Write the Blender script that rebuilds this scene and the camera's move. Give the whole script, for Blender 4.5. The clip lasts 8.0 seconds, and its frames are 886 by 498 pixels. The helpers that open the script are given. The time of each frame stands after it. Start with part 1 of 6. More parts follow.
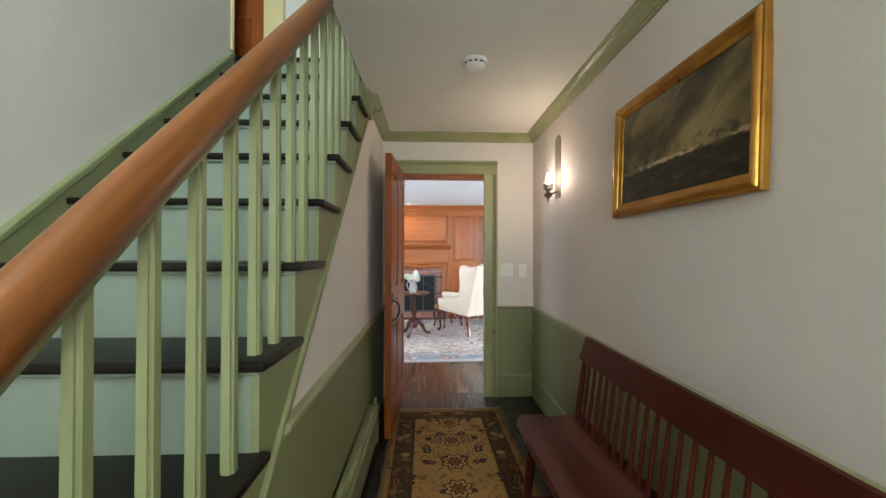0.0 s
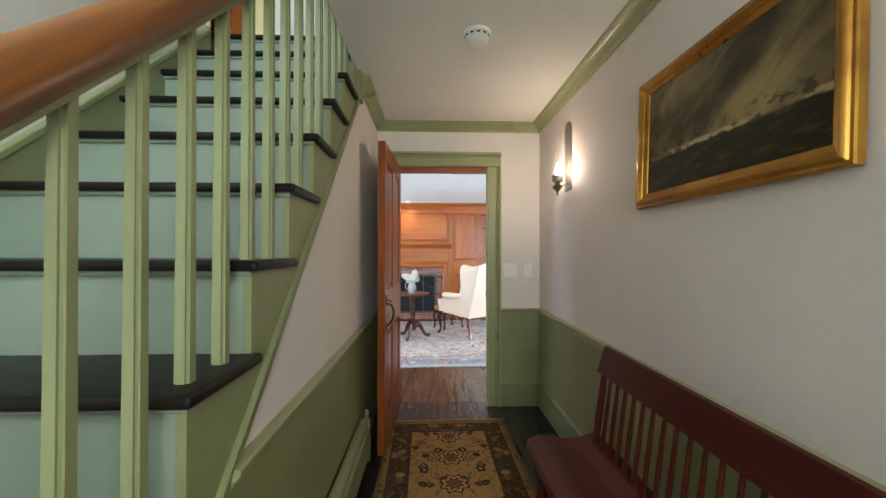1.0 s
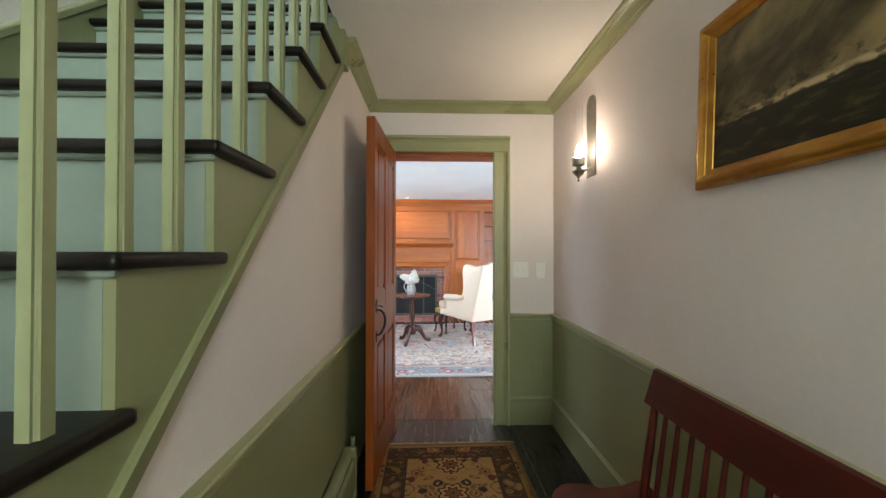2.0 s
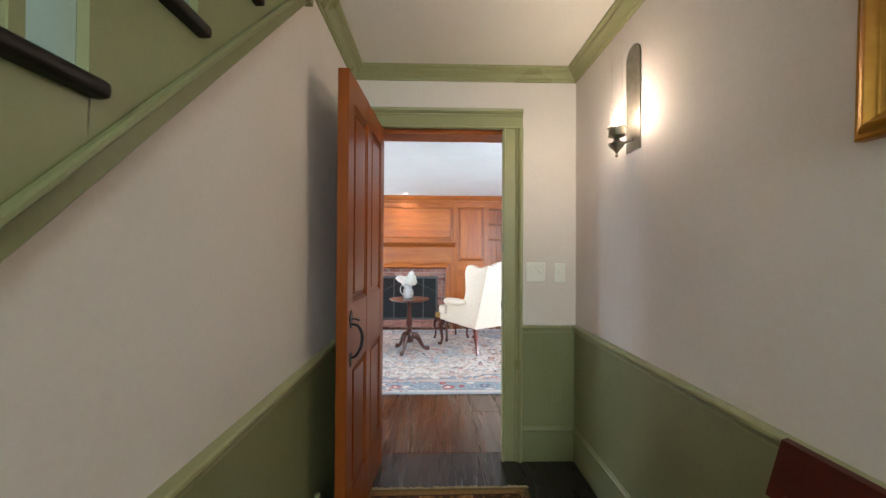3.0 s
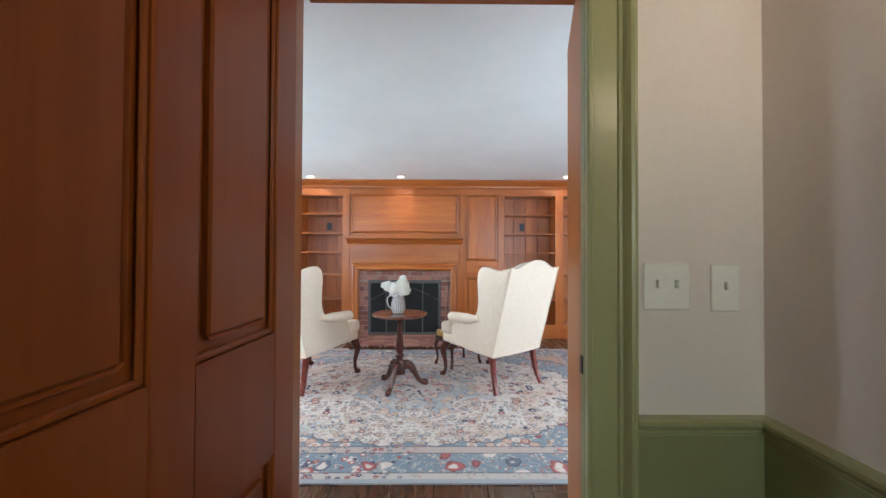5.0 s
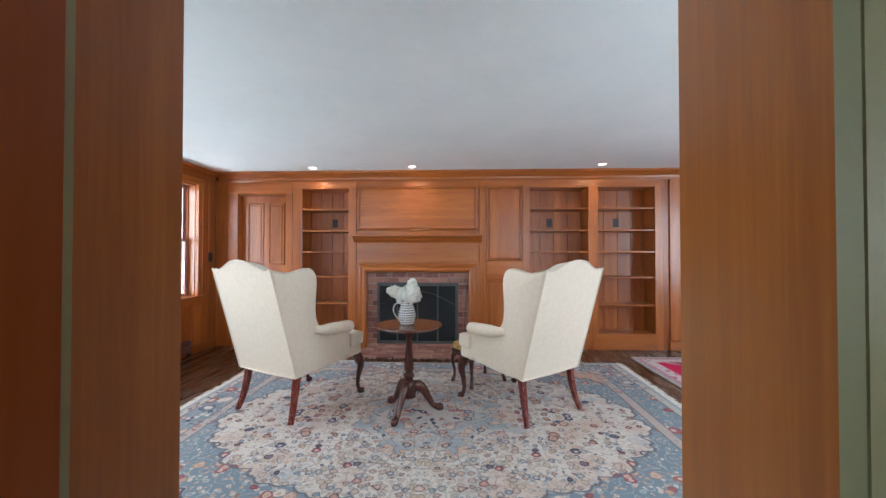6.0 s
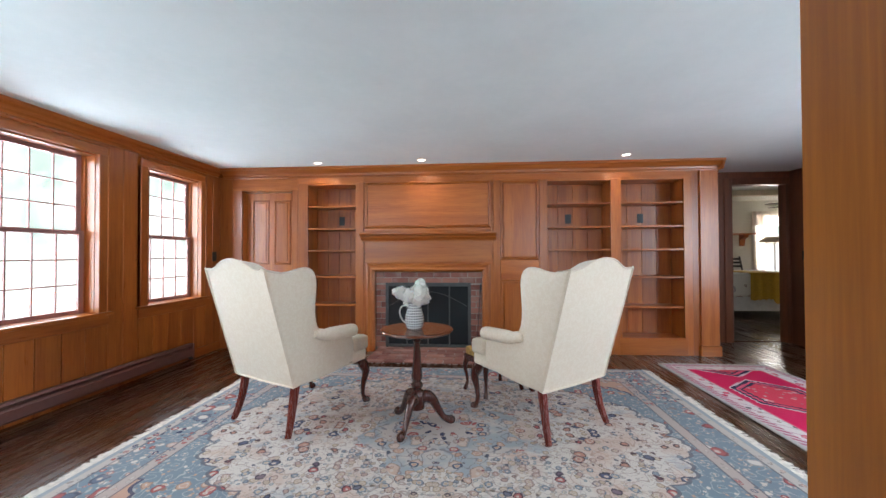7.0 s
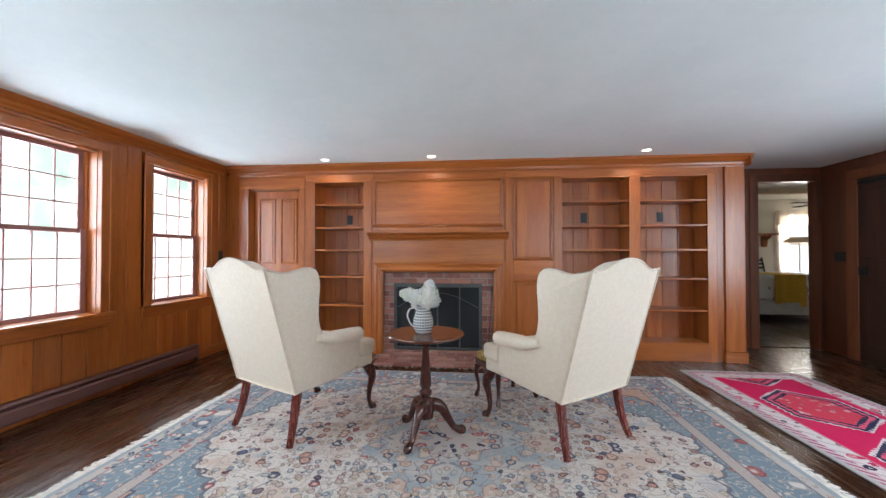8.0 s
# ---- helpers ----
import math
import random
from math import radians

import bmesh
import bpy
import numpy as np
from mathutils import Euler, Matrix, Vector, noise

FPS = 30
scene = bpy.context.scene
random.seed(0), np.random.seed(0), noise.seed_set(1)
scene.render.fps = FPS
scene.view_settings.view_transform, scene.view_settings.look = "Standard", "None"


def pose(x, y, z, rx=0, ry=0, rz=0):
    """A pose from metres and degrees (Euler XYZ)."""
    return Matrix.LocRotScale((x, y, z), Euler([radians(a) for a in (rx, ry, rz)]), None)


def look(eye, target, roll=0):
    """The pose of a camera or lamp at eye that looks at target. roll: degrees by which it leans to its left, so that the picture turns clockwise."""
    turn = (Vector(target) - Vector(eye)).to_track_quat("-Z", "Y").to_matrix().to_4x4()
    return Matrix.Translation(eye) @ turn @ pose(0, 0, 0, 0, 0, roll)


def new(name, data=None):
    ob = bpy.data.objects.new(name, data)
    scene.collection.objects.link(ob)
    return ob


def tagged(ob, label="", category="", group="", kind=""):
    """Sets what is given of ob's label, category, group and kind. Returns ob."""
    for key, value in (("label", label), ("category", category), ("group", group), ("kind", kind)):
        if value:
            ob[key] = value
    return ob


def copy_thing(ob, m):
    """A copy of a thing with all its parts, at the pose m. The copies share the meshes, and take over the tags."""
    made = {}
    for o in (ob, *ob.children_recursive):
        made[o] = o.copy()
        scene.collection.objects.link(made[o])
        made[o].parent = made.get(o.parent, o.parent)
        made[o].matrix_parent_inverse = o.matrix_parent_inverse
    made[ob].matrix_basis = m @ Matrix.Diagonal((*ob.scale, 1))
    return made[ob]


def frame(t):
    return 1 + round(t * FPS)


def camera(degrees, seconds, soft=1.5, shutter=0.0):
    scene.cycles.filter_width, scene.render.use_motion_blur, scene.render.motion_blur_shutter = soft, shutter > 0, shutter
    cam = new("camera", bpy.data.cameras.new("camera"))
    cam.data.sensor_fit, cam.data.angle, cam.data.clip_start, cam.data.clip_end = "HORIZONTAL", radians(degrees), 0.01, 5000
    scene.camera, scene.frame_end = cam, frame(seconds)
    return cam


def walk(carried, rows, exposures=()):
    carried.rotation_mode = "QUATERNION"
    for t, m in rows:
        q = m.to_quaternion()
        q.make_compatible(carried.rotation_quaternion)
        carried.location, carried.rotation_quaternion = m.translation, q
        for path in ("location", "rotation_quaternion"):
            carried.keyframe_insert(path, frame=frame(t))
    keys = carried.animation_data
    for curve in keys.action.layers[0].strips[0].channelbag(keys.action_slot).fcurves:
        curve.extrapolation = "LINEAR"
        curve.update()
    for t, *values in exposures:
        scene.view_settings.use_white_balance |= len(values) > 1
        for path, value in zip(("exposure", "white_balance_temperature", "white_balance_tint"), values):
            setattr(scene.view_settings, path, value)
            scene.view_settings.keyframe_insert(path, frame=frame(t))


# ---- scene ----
cam = camera(100.0, 8.0)
PATH = [
    (0, (0.375, 0.521, 1.284), (0.448, 2.520, 1.301), 0.1),
    (0.5, (0.386, 0.626, 1.279), (0.456, 2.625, 1.296), 0.1),
    (1, (0.398, 0.757, 1.272), (0.465, 2.756, 1.288), 0.1),
    (1.5, (0.403, 0.924, 1.263), (0.467, 2.923, 1.278), 0.1),
    (2, (0.417, 1.125, 1.252), (0.474, 3.124, 1.269), 0.1),
    (3.5, (0.476, 1.889, 1.223), (0.516, 3.889, 1.250), 0.4),
    (4, (0.489, 2.207, 1.211), (0.529, 4.206, 1.243), 0.4),
    (5.5, (0.508, 3.236, 1.195), (0.481, 5.235, 1.221), 0.1),
    (6, (0.505, 3.492, 1.189), (0.426, 5.490, 1.217), 0.0),
    (6.5, (0.509, 3.654, 1.180), (0.390, 5.650, 1.206), -0.1),
    (7, (0.509, 3.744, 1.174), (0.361, 5.738, 1.201), -0.2),
    (7.5, (0.501, 3.825, 1.171), (0.327, 5.818, 1.199), -0.0),
    (8, (0.492, 3.892, 1.172), (0.292, 5.882, 1.199), 0.0),
]
walk(cam, [(t, look(eye, target, roll)) for t, eye, target, roll in PATH],
     exposures=[(0, 0.38), (1.5, 0.45), (3.5, 0.5), (4.2, 0.43), (5.5, -0.18), (6.3, -0.32), (8, -0.27)])

# ---- world, sun, large lights ----
world = bpy.data.worlds.new("world")
scene.world = world
world.use_nodes = True
wn = world.node_tree.nodes
sky = wn.new("ShaderNodeTexSky")
sky.sky_type, sky.sun_disc = "NISHITA", False
sky.sun_elevation, sky.sun_rotation = radians(48), radians(200)
wn["Background"].inputs["Strength"].default_value = 0.10
world.node_tree.links.new(sky.outputs[0], wn["Background"].inputs["Color"])

SUN = bpy.data.lights.new("sun", "SUN")
SUN.energy, SUN.angle, SUN.color = 2.0, radians(2), (1.0, 0.95, 0.88)
new("sun", SUN).matrix_world = look((3, -6, 12), (0.5, 2.0, 0))


def area(name, eye, target, w, h, power, colour):
    """A lamp at a window or an added opening that stands for the sky behind it."""
    d = bpy.data.lights.new(name, "AREA")
    d.shape, d.size, d.size_y, d.energy, d.color = "RECTANGLE", w, h, power, colour
    ob = new(name, d)
    ob.matrix_world = look(eye, target)
    return ob


def point(name, eye, power, colour, radius=0.03):
    d = bpy.data.lights.new(name, "POINT")
    d.energy, d.color, d.shadow_soft_size = power, colour, radius
    new(name, d).location = eye


def spot(name, eye, target, power, colour, degrees):
    d = bpy.data.lights.new(name, "SPOT")
    d.energy, d.color, d.spot_size, d.spot_blend, d.shadow_soft_size = power, colour, radians(degrees), 0.7, 0.04
    new(name, d).matrix_world = look(eye, target)


DAY = (0.695, 0.85, 1.0)
area("skylight_window", (-3.20, 6.205, 1.45), (0, 6.305, 1.0), 1.05, 1.60, 122, DAY)
area("skylight_window", (-3.20, 7.395, 1.45), (0, 7.495, 1.0), 1.05, 1.60, 122, DAY)
# the next four stand at unseen openings, added to brighten the room
area("skylight_window", (-2.95, 4.95, 1.38), (0, 5.3, 1.0), 0.90, 1.55, 78, DAY)
area("skylight_window", (2.1, 3.90, 1.38), (1.7, 8, 1.1), 0.95, 1.30, 32, DAY)
area("skylight_window", (-1.55, 3.90, 1.38), (-1.2, 8, 1.1), 1.25, 1.30, 29, DAY)
area("skylight_window", (4.82, 5.45, 1.38), (1.5, 6.0, 1.1), 1.5, 1.35, 135, DAY)
# hall and stair fill: both lamps shine through openings added behind the camera's start
area("skylight_door", (0.74, -1.15, 1.60), (0.62, 3, 1.55), 0.60, 1.1, 31, (0.87, 1.0, 0.97))
area("skylight_stair", (-0.5, -1.15, 3.75), (-0.5, 3.0, 2.9), 0.65, 1.25, 64, (0.70, 0.95, 1.0))
area("skylight_bedroom", (7.35, 12.75, 1.45), (6.0, 9, 1.0), 0.95, 1.2, 85, (1.0, 0.97, 0.92))
point("sconce_bulb", (1.231, 3.172, 1.82), 3.5, (1.0, 0.80, 0.62), 0.035)
for lx, ly in ((-1.26, 7.94), (-0.04, 7.91), (2.19, 7.88)):
    spot("downlight", (lx, ly, 2.228), (lx, ly + 0.40, 1.4), 12, (1.0, 0.84, 0.62), 112)


# ---- materials ----
class Nodes:
    """Short forms for building a node material."""

    def __init__(self, name):
        self.m = bpy.data.materials.new(name)
        self.m.use_nodes = True
        self.t = self.m.node_tree
        self.bsdf = self.t.nodes["Principled BSDF"]
        self.coords = self.t.nodes.new("ShaderNodeTexCoord").outputs["Object"]

    def put(self, kind, ins, **props):
        n = self.t.nodes.new(kind)
        if "operation" in props:
            n.operation = props["operation"]
        if "data_type" in props:
            n.data_type = props["data_type"]
        if "feature" in props:
            n.feature = props["feature"]
        if "interpolation_type" in props:
            n.interpolation_type = props["interpolation_type"]
        for k, v in ins.items():
            if isinstance(v, bpy.types.NodeSocket):
                self.t.links.new(v, n.inputs[k])
            else:
                n.inputs[k].default_value = v
        return n

    def math(self, op, a, b=0.0, c=0.0):
        return self.put("ShaderNodeMath", {0: a, 1: b, 2: c}, operation=op).outputs[0]

    def vec(self, op, a, b):
        return self.put("ShaderNodeVectorMath", {0: a, 1: b}, operation=op).outputs[0]

    def split(self, v):
        return self.put("ShaderNodeSeparateXYZ", {0: v}).outputs

    def join(self, x, y, z=0.0):
        return self.put("ShaderNodeCombineXYZ", {0: x, 1: y, 2: z}).outputs[0]

    def mix(self, f, a, b):
        a, b = [(*v, 1) if isinstance(v, tuple) and len(v) == 3 else v for v in (a, b)]
        return self.put("ShaderNodeMix", {0: f, 6: a, 7: b}, data_type="RGBA").outputs[2]

    def noise(self, v, scale, detail=4.0, rough=0.55, warp=0.0):
        return self.put("ShaderNodeTexNoise", {"Vector": v, "Scale": scale, "Detail": detail, "Roughness": rough, "Distortion": warp}).outputs["Fac"]

    def cells(self, v, scale, feature="F1"):
        return self.put("ShaderNodeTexVoronoi", {"Vector": v, "Scale": scale}, feature=feature).outputs

    def step(self, x, a, b):
        """0 below a, 1 above b."""
        return self.put("ShaderNodeMapRange", {0: x, 1: a, 2: b, 3: 0.0, 4: 1.0}, interpolation_type="SMOOTHSTEP").outputs[0]

    def ramp(self, x, a, b, lo, hi):
        return self.put("ShaderNodeMapRange", {0: x, 1: a, 2: b, 3: lo, 4: hi}).outputs[0]

    def random(self):
        return self.put("ShaderNodeObjectInfo", {}).outputs["Random"]

    def bump(self, h, strength, distance):
        n = self.put("ShaderNodeBump", {"Height": h, "Strength": strength, "Distance": distance}).outputs[0]
        self.t.links.new(n, self.bsdf.inputs["Normal"])

    def set(self, **ins):
        for k, v in ins.items():
            k = k.replace("_", " ")
            if isinstance(v, bpy.types.NodeSocket):
                self.t.links.new(v, self.bsdf.inputs[k])
            else:
                self.bsdf.inputs[k].default_value = v
        return self.m


def paint(name, c, rough=0.5, var=0.1, scale=2.0, bump=0.15, tint=(1, 1, 1), grain=60.0, stretch=(1, 1, 1)):
    """Painted or plain surface with soft blotches and a fine relief."""
    n = Nodes(name)
    v = n.vec("MULTIPLY", n.coords, stretch)
    big, fine = n.noise(v, scale, 5), n.noise(v, grain, 3)
    f = n.math("ADD", n.math("MULTIPLY", big, 0.75), n.math("MULTIPLY", fine, 0.25))
    lo = tuple(k * (1 - var) * t for k, t in zip(c, tint))
    hi = tuple(min(1, k * (1 + var)) for k in c)
    col = n.mix(n.step(f, 0.3, 0.7), lo, hi)
    n.bump(fine, bump, 0.002)
    return n.set(Base_Color=col, Roughness=n.ramp(big, 0.3, 0.7, rough - 0.07, rough + 0.07))


def wood(name, dark, light, axis="z", rough=0.38, coat=0.15, vary=0.25, fine=1.0, relief=0.12, spread=1.0, gloss=0.5):
    """Varnished boards with the grain along one axis, each board a little different."""
    n = Nodes(name)
    r = n.random()
    v = n.vec("ADD", n.coords, n.join(n.math("MULTIPLY", r, 17.0), n.math("MULTIPLY", r, 9.0), n.math("MULTIPLY", r, 5.0)))
    s = {"x": (0.06, 1, 1), "y": (1, 0.06, 1), "z": (1, 1, 0.06)}[axis]
    v = n.vec("MULTIPLY", v, s)
    broad = n.noise(v, 9 * fine, 4, 0.5, 0.6)
    lines = n.noise(v, 70 * fine, 5, 0.65, 0.3)
    pores = n.noise(v, 260 * fine, 2)
    f = n.math("ADD", n.math("MULTIPLY", broad, 0.55), n.math("MULTIPLY", lines, 0.45))
    col = n.mix(n.step(f, 0.32, 0.68), dark, light)
    shade = n.ramp(r, 0, 1, 1 - vary, 1 + vary)
    col = n.put("ShaderNodeHueSaturation", {"Value": shade, "Color": col}).outputs[0]
    n.bump(n.math("ADD", lines, pores), relief, 0.001)
    return n.set(Base_Color=col, Roughness=n.ramp(lines, 0.3, 0.7, rough - 0.08 * spread, rough + 0.1 * spread), Coat_Weight=coat, Coat_Roughness=0.25, Specular_IOR_Level=gloss)


def glow(name, c, strength):
    n = Nodes(name)
    return n.set(Base_Color=(*c, 1), Emission_Color=(*c, 1), Emission_Strength=strength)


def glass(name, rough=0.0):
    """Thin clear pane."""
    n = Nodes(name)
    thin = n.t.nodes.new("ShaderNodeBsdfTransparent")
    gloss = n.put("ShaderNodeBsdfGlossy", {"Roughness": 0.03})
    facing = n.put("ShaderNodeLayerWeight", {"Blend": 0.5}).outputs["Facing"]
    f = n.math("ADD", 0.03, n.math("MULTIPLY", n.math("POWER", facing, 4.0), 0.5))
    mixed = n.put("ShaderNodeMixShader", {0: f, 1: thin.outputs[0], 2: gloss.outputs[0]})
    n.t.links.new(mixed.outputs[0], n.t.nodes["Material Output"].inputs["Surface"])
    return n.m


PLASTER = paint("hall_plaster", (0.765, 0.70, 0.665), 0.75, 0.05, 1.3, 0.25, (1, 0.99, 0.97))
CEIL_HALL = paint("hall_ceiling_plaster", (0.86, 0.83, 0.77), 0.8, 0.04, 1.2, 0.25)
CEIL_ROOM = paint("room_ceiling_plaster", (0.80, 0.84, 0.825), 0.8, 0.035, 1.4, 0.35, (0.99, 1, 1), 14.0)
GREEN = paint("sage_green_paint", (0.25, 0.262, 0.130), 0.42, 0.08, 3.0, 0.2, (1, 1.02, 0.95))
TRIM = paint("light_sage_trim_paint", (0.335, 0.335, 0.175), 0.32, 0.06, 3.0, 0.15, (1, 1.02, 0.95))
RISER = paint("seafoam_riser_paint", (0.235, 0.275, 0.215), 0.45, 0.06, 3.0, 0.15)
DARKTREAD = paint("dark_brown_tread_paint", (0.011, 0.008, 0.006), 0.38, 0.35, 4.0, 0.2)
DARKTREAD.node_tree.nodes["Principled BSDF"].inputs["Specular IOR Level"].default_value = 0.2
WHITEPL = paint("white_plastic", (0.84, 0.83, 0.78), 0.35, 0.03, 5.0, 0.05)
IVORYPL = paint("cream_paint", (0.78, 0.62, 0.33), 0.4, 0.04, 3.0, 0.1)
BLACK = paint("black_iron", (0.012, 0.012, 0.013), 0.45, 0.3, 12.0, 0.3)
IRON = paint("worn_dark_iron", (0.050, 0.055, 0.055), 0.4, 0.25, 12.0, 0.2)
SOOT = paint("sooty_firebrick", (0.02, 0.018, 0.017), 0.9, 0.5, 6.0, 0.8)
MORTAR = paint("mortar", (0.30, 0.26, 0.23), 0.9, 0.2, 20.0, 0.6)
HEATER = paint("heater_enamel", (0.15, 0.066, 0.055), 0.45, 0.08, 3.0, 0.1)
PINE = wood("cedar_vertical", (0.255, 0.056, 0.0075), (0.42, 0.122, 0.020), "z", 0.34, 0.22, 0.13)
# darker copy of the cedar: the shade on the passage side is in its colour
PINE_SHADED = wood("shaded_cedar", (0.095, 0.028, 0.011), (0.175, 0.054, 0.021), "z", 0.4)
PINE_X = wood("cedar_horizontal", (0.265, 0.059, 0.008), (0.43, 0.126, 0.021), "x", 0.34, 0.22, 0.13)
PINE_Y = wood("cedar_lengthwise", (0.255, 0.056, 0.0075), (0.42, 0.122, 0.020), "y", 0.34, 0.22, 0.13)
DOORWOOD = wood("red_pine_door", (0.235, 0.052, 0.0075), (0.30, 0.076, 0.013), "z", 0.36, 0.0, 0.06, 0.7, 0.02, 0.4, 0.28)
LINING = wood("amber_door_lining", (0.27, 0.078, 0.011), (0.41, 0.142, 0.023), "z", 0.42, 0.0, 0.1, 1.0, 0.06, 0.5, 0.25)
HANDRAIL = wood("varnished_handrail", (0.13, 0.036, 0.008), (0.30, 0.105, 0.022), "y", 0.32, 0.15, 0.05, 0.5, 0.04, 0.5, 0.35)
MAHOGANY = wood("mahogany", (0.035, 0.008, 0.006), (0.085, 0.02, 0.012), "z", 0.22, 0.5, 0.1, 1.5)
REDLEG = wood("red_mahogany", (0.10, 0.016, 0.012), (0.18, 0.032, 0.02), "z", 0.25, 0.4, 0.1, 1.5)
BENCHWOOD = wood("oxblood_bench_paint", (0.052, 0.006, 0.003), (0.085, 0.011, 0.005), "y", 0.40, 0.0, 0.04, 0.6, 0.05, 0.5, 0.28)
FLOORHALL = wood("hall_floor_boards", (0.005, 0.0035, 0.003), (0.014, 0.009, 0.007), "y", 0.3, 0.15, 0.2)
FLOOR = wood("oak_floor_boards", (0.042, 0.0145, 0.006), (0.078, 0.029, 0.0115), "y", 0.27, 0.2, 0.16, 0.4, 0.02, 0.2)
PANE = glass("window_glass")


def fabric():
    n = Nodes("ivory_damask")
    blot = n.cells(n.coords, 34)["Distance"]
    weave = n.noise(n.coords, 420, 2)
    soft = n.noise(n.coords, 3, 3)
    leaf = n.step(n.noise(n.coords, 46, 2, 0.5, 1.2), 0.47, 0.55)
    col = n.mix(leaf, (0.765, 0.635, 0.495), (0.795, 0.675, 0.54))
    col = n.mix(n.math("MULTIPLY", soft, 0.2), col, (0.60, 0.52, 0.38))
    n.bump(n.math("ADD", n.math("MULTIPLY", leaf, 0.6), n.math("ADD", weave, n.math("MULTIPLY", blot, 0.2))), 0.15, 0.002)
    return n.set(Base_Color=col, Roughness=n.ramp(leaf, 0, 1, 0.85, 0.65), Sheen_Weight=0.15)


DAMASK = fabric()


def brick_mat():
    n = Nodes("old_red_brick")
    r = n.random()
    v = n.vec("ADD", n.coords, n.join(r, r, r))
    a, b = n.noise(v, 9, 4), n.noise(v, 70, 4)
    c = n.mix(n.step(r, 0.1, 0.9), (0.17, 0.055, 0.04), (0.33, 0.14, 0.10))
    c = n.mix(n.math("MULTIPLY", n.step(a, 0.45, 0.75), 0.6), c, (0.30, 0.22, 0.19))
    n.bump(n.math("ADD", a, b), 0.7, 0.004)
    return n.set(Base_Color=c, Roughness=0.85)


BRICK = brick_mat()


def gilt():
    n = Nodes("antique_gilt")
    a, b = n.noise(n.coords, 7, 4), n.noise(n.coords, 90, 3)
    c = n.mix(n.step(a, 0.35, 0.7), (0.36, 0.155, 0.024), (0.55, 0.29, 0.05))
    n.bump(b, 0.25, 0.002)
    return n.set(Base_Color=c, Roughness=n.ramp(a, 0.3, 0.7, 0.26, 0.42), Metallic=0.68)


GILT = gilt()


def pewter():
    n = Nodes("pewter")
    a = n.noise(n.coords, 30, 3)
    return n.set(Base_Color=n.mix(a, (0.25, 0.22, 0.18), (0.45, 0.41, 0.35)), Roughness=0.35, Metallic=0.9)


PEWTER = pewter()


def canvas():
    """Dark stormy landscape: clouds, a pale streak of light at the horizon, dark meadow."""
    n = Nodes("painted_canvas")
    x, y, z = n.split(n.coords)
    p = n.join(y, n.math("MULTIPLY", z, 1.6), 0.0)
    along = n.math("SUBTRACT", n.math("MULTIPLY", z, 0.62), n.math("MULTIPLY", y, 0.78))
    across = n.math("ADD", n.math("MULTIPLY", z, 0.78), n.math("MULTIPLY", y, 0.62))
    sweep = n.join(n.math("MULTIPLY", along, 0.45), across, 0.0)
    cloud = n.noise(sweep, 8.0, 6, 0.6, 0.5)
    mass = n.noise(sweep, 3.0, 3, 0.5, 0.3)
    lit = n.math("ADD", n.math("MULTIPLY", cloud, 0.5), n.math("MULTIPLY", mass, 0.5))
    sky_c = n.mix(n.step(lit, 0.38, 0.66), (0.032, 0.024, 0.010), (0.36, 0.27, 0.115))
    brush = n.noise(n.join(y, n.math("MULTIPLY", z, 3.5), 0.0), 11, 6, 0.65, 0.2)
    land = n.mix(n.step(brush, 0.48, 0.75), (0.012, 0.011, 0.005), (0.10, 0.085, 0.024))
    edge = n.math("ADD", z, n.math("MULTIPLY", n.math("SUBTRACT", n.noise(p, 9, 4), 0.5), 0.03))
    col = n.mix(n.step(edge, -0.082, -0.068), land, sky_c)
    # a dark line of trees stands on the horizon
    trees = n.math("MULTIPLY", n.step(n.noise(p, 16, 5, 0.6), 0.50, 0.58), n.math("MULTIPLY", n.step(edge, -0.09, -0.08), n.math("SUBTRACT", 1.0, n.step(edge, -0.04, -0.005))))
    streak = n.math("MULTIPLY", n.step(edge, -0.080, -0.072), n.math("SUBTRACT", 1.0, n.step(edge, -0.066, -0.056)))
    streak = n.math("MULTIPLY", streak, n.step(n.noise(p, 6, 3), 0.44, 0.56))
    col = n.mix(n.math("MULTIPLY", streak, 0.85), col, (0.62, 0.47, 0.26))
    col = n.mix(n.math("MULTIPLY", trees, 0.75), col, (0.014, 0.012, 0.006))
    n.bump(n.noise(n.coords, 160, 3), 0.2, 0.001)
    return n.set(Base_Color=col, Roughness=0.34)


CANVAS = canvas()


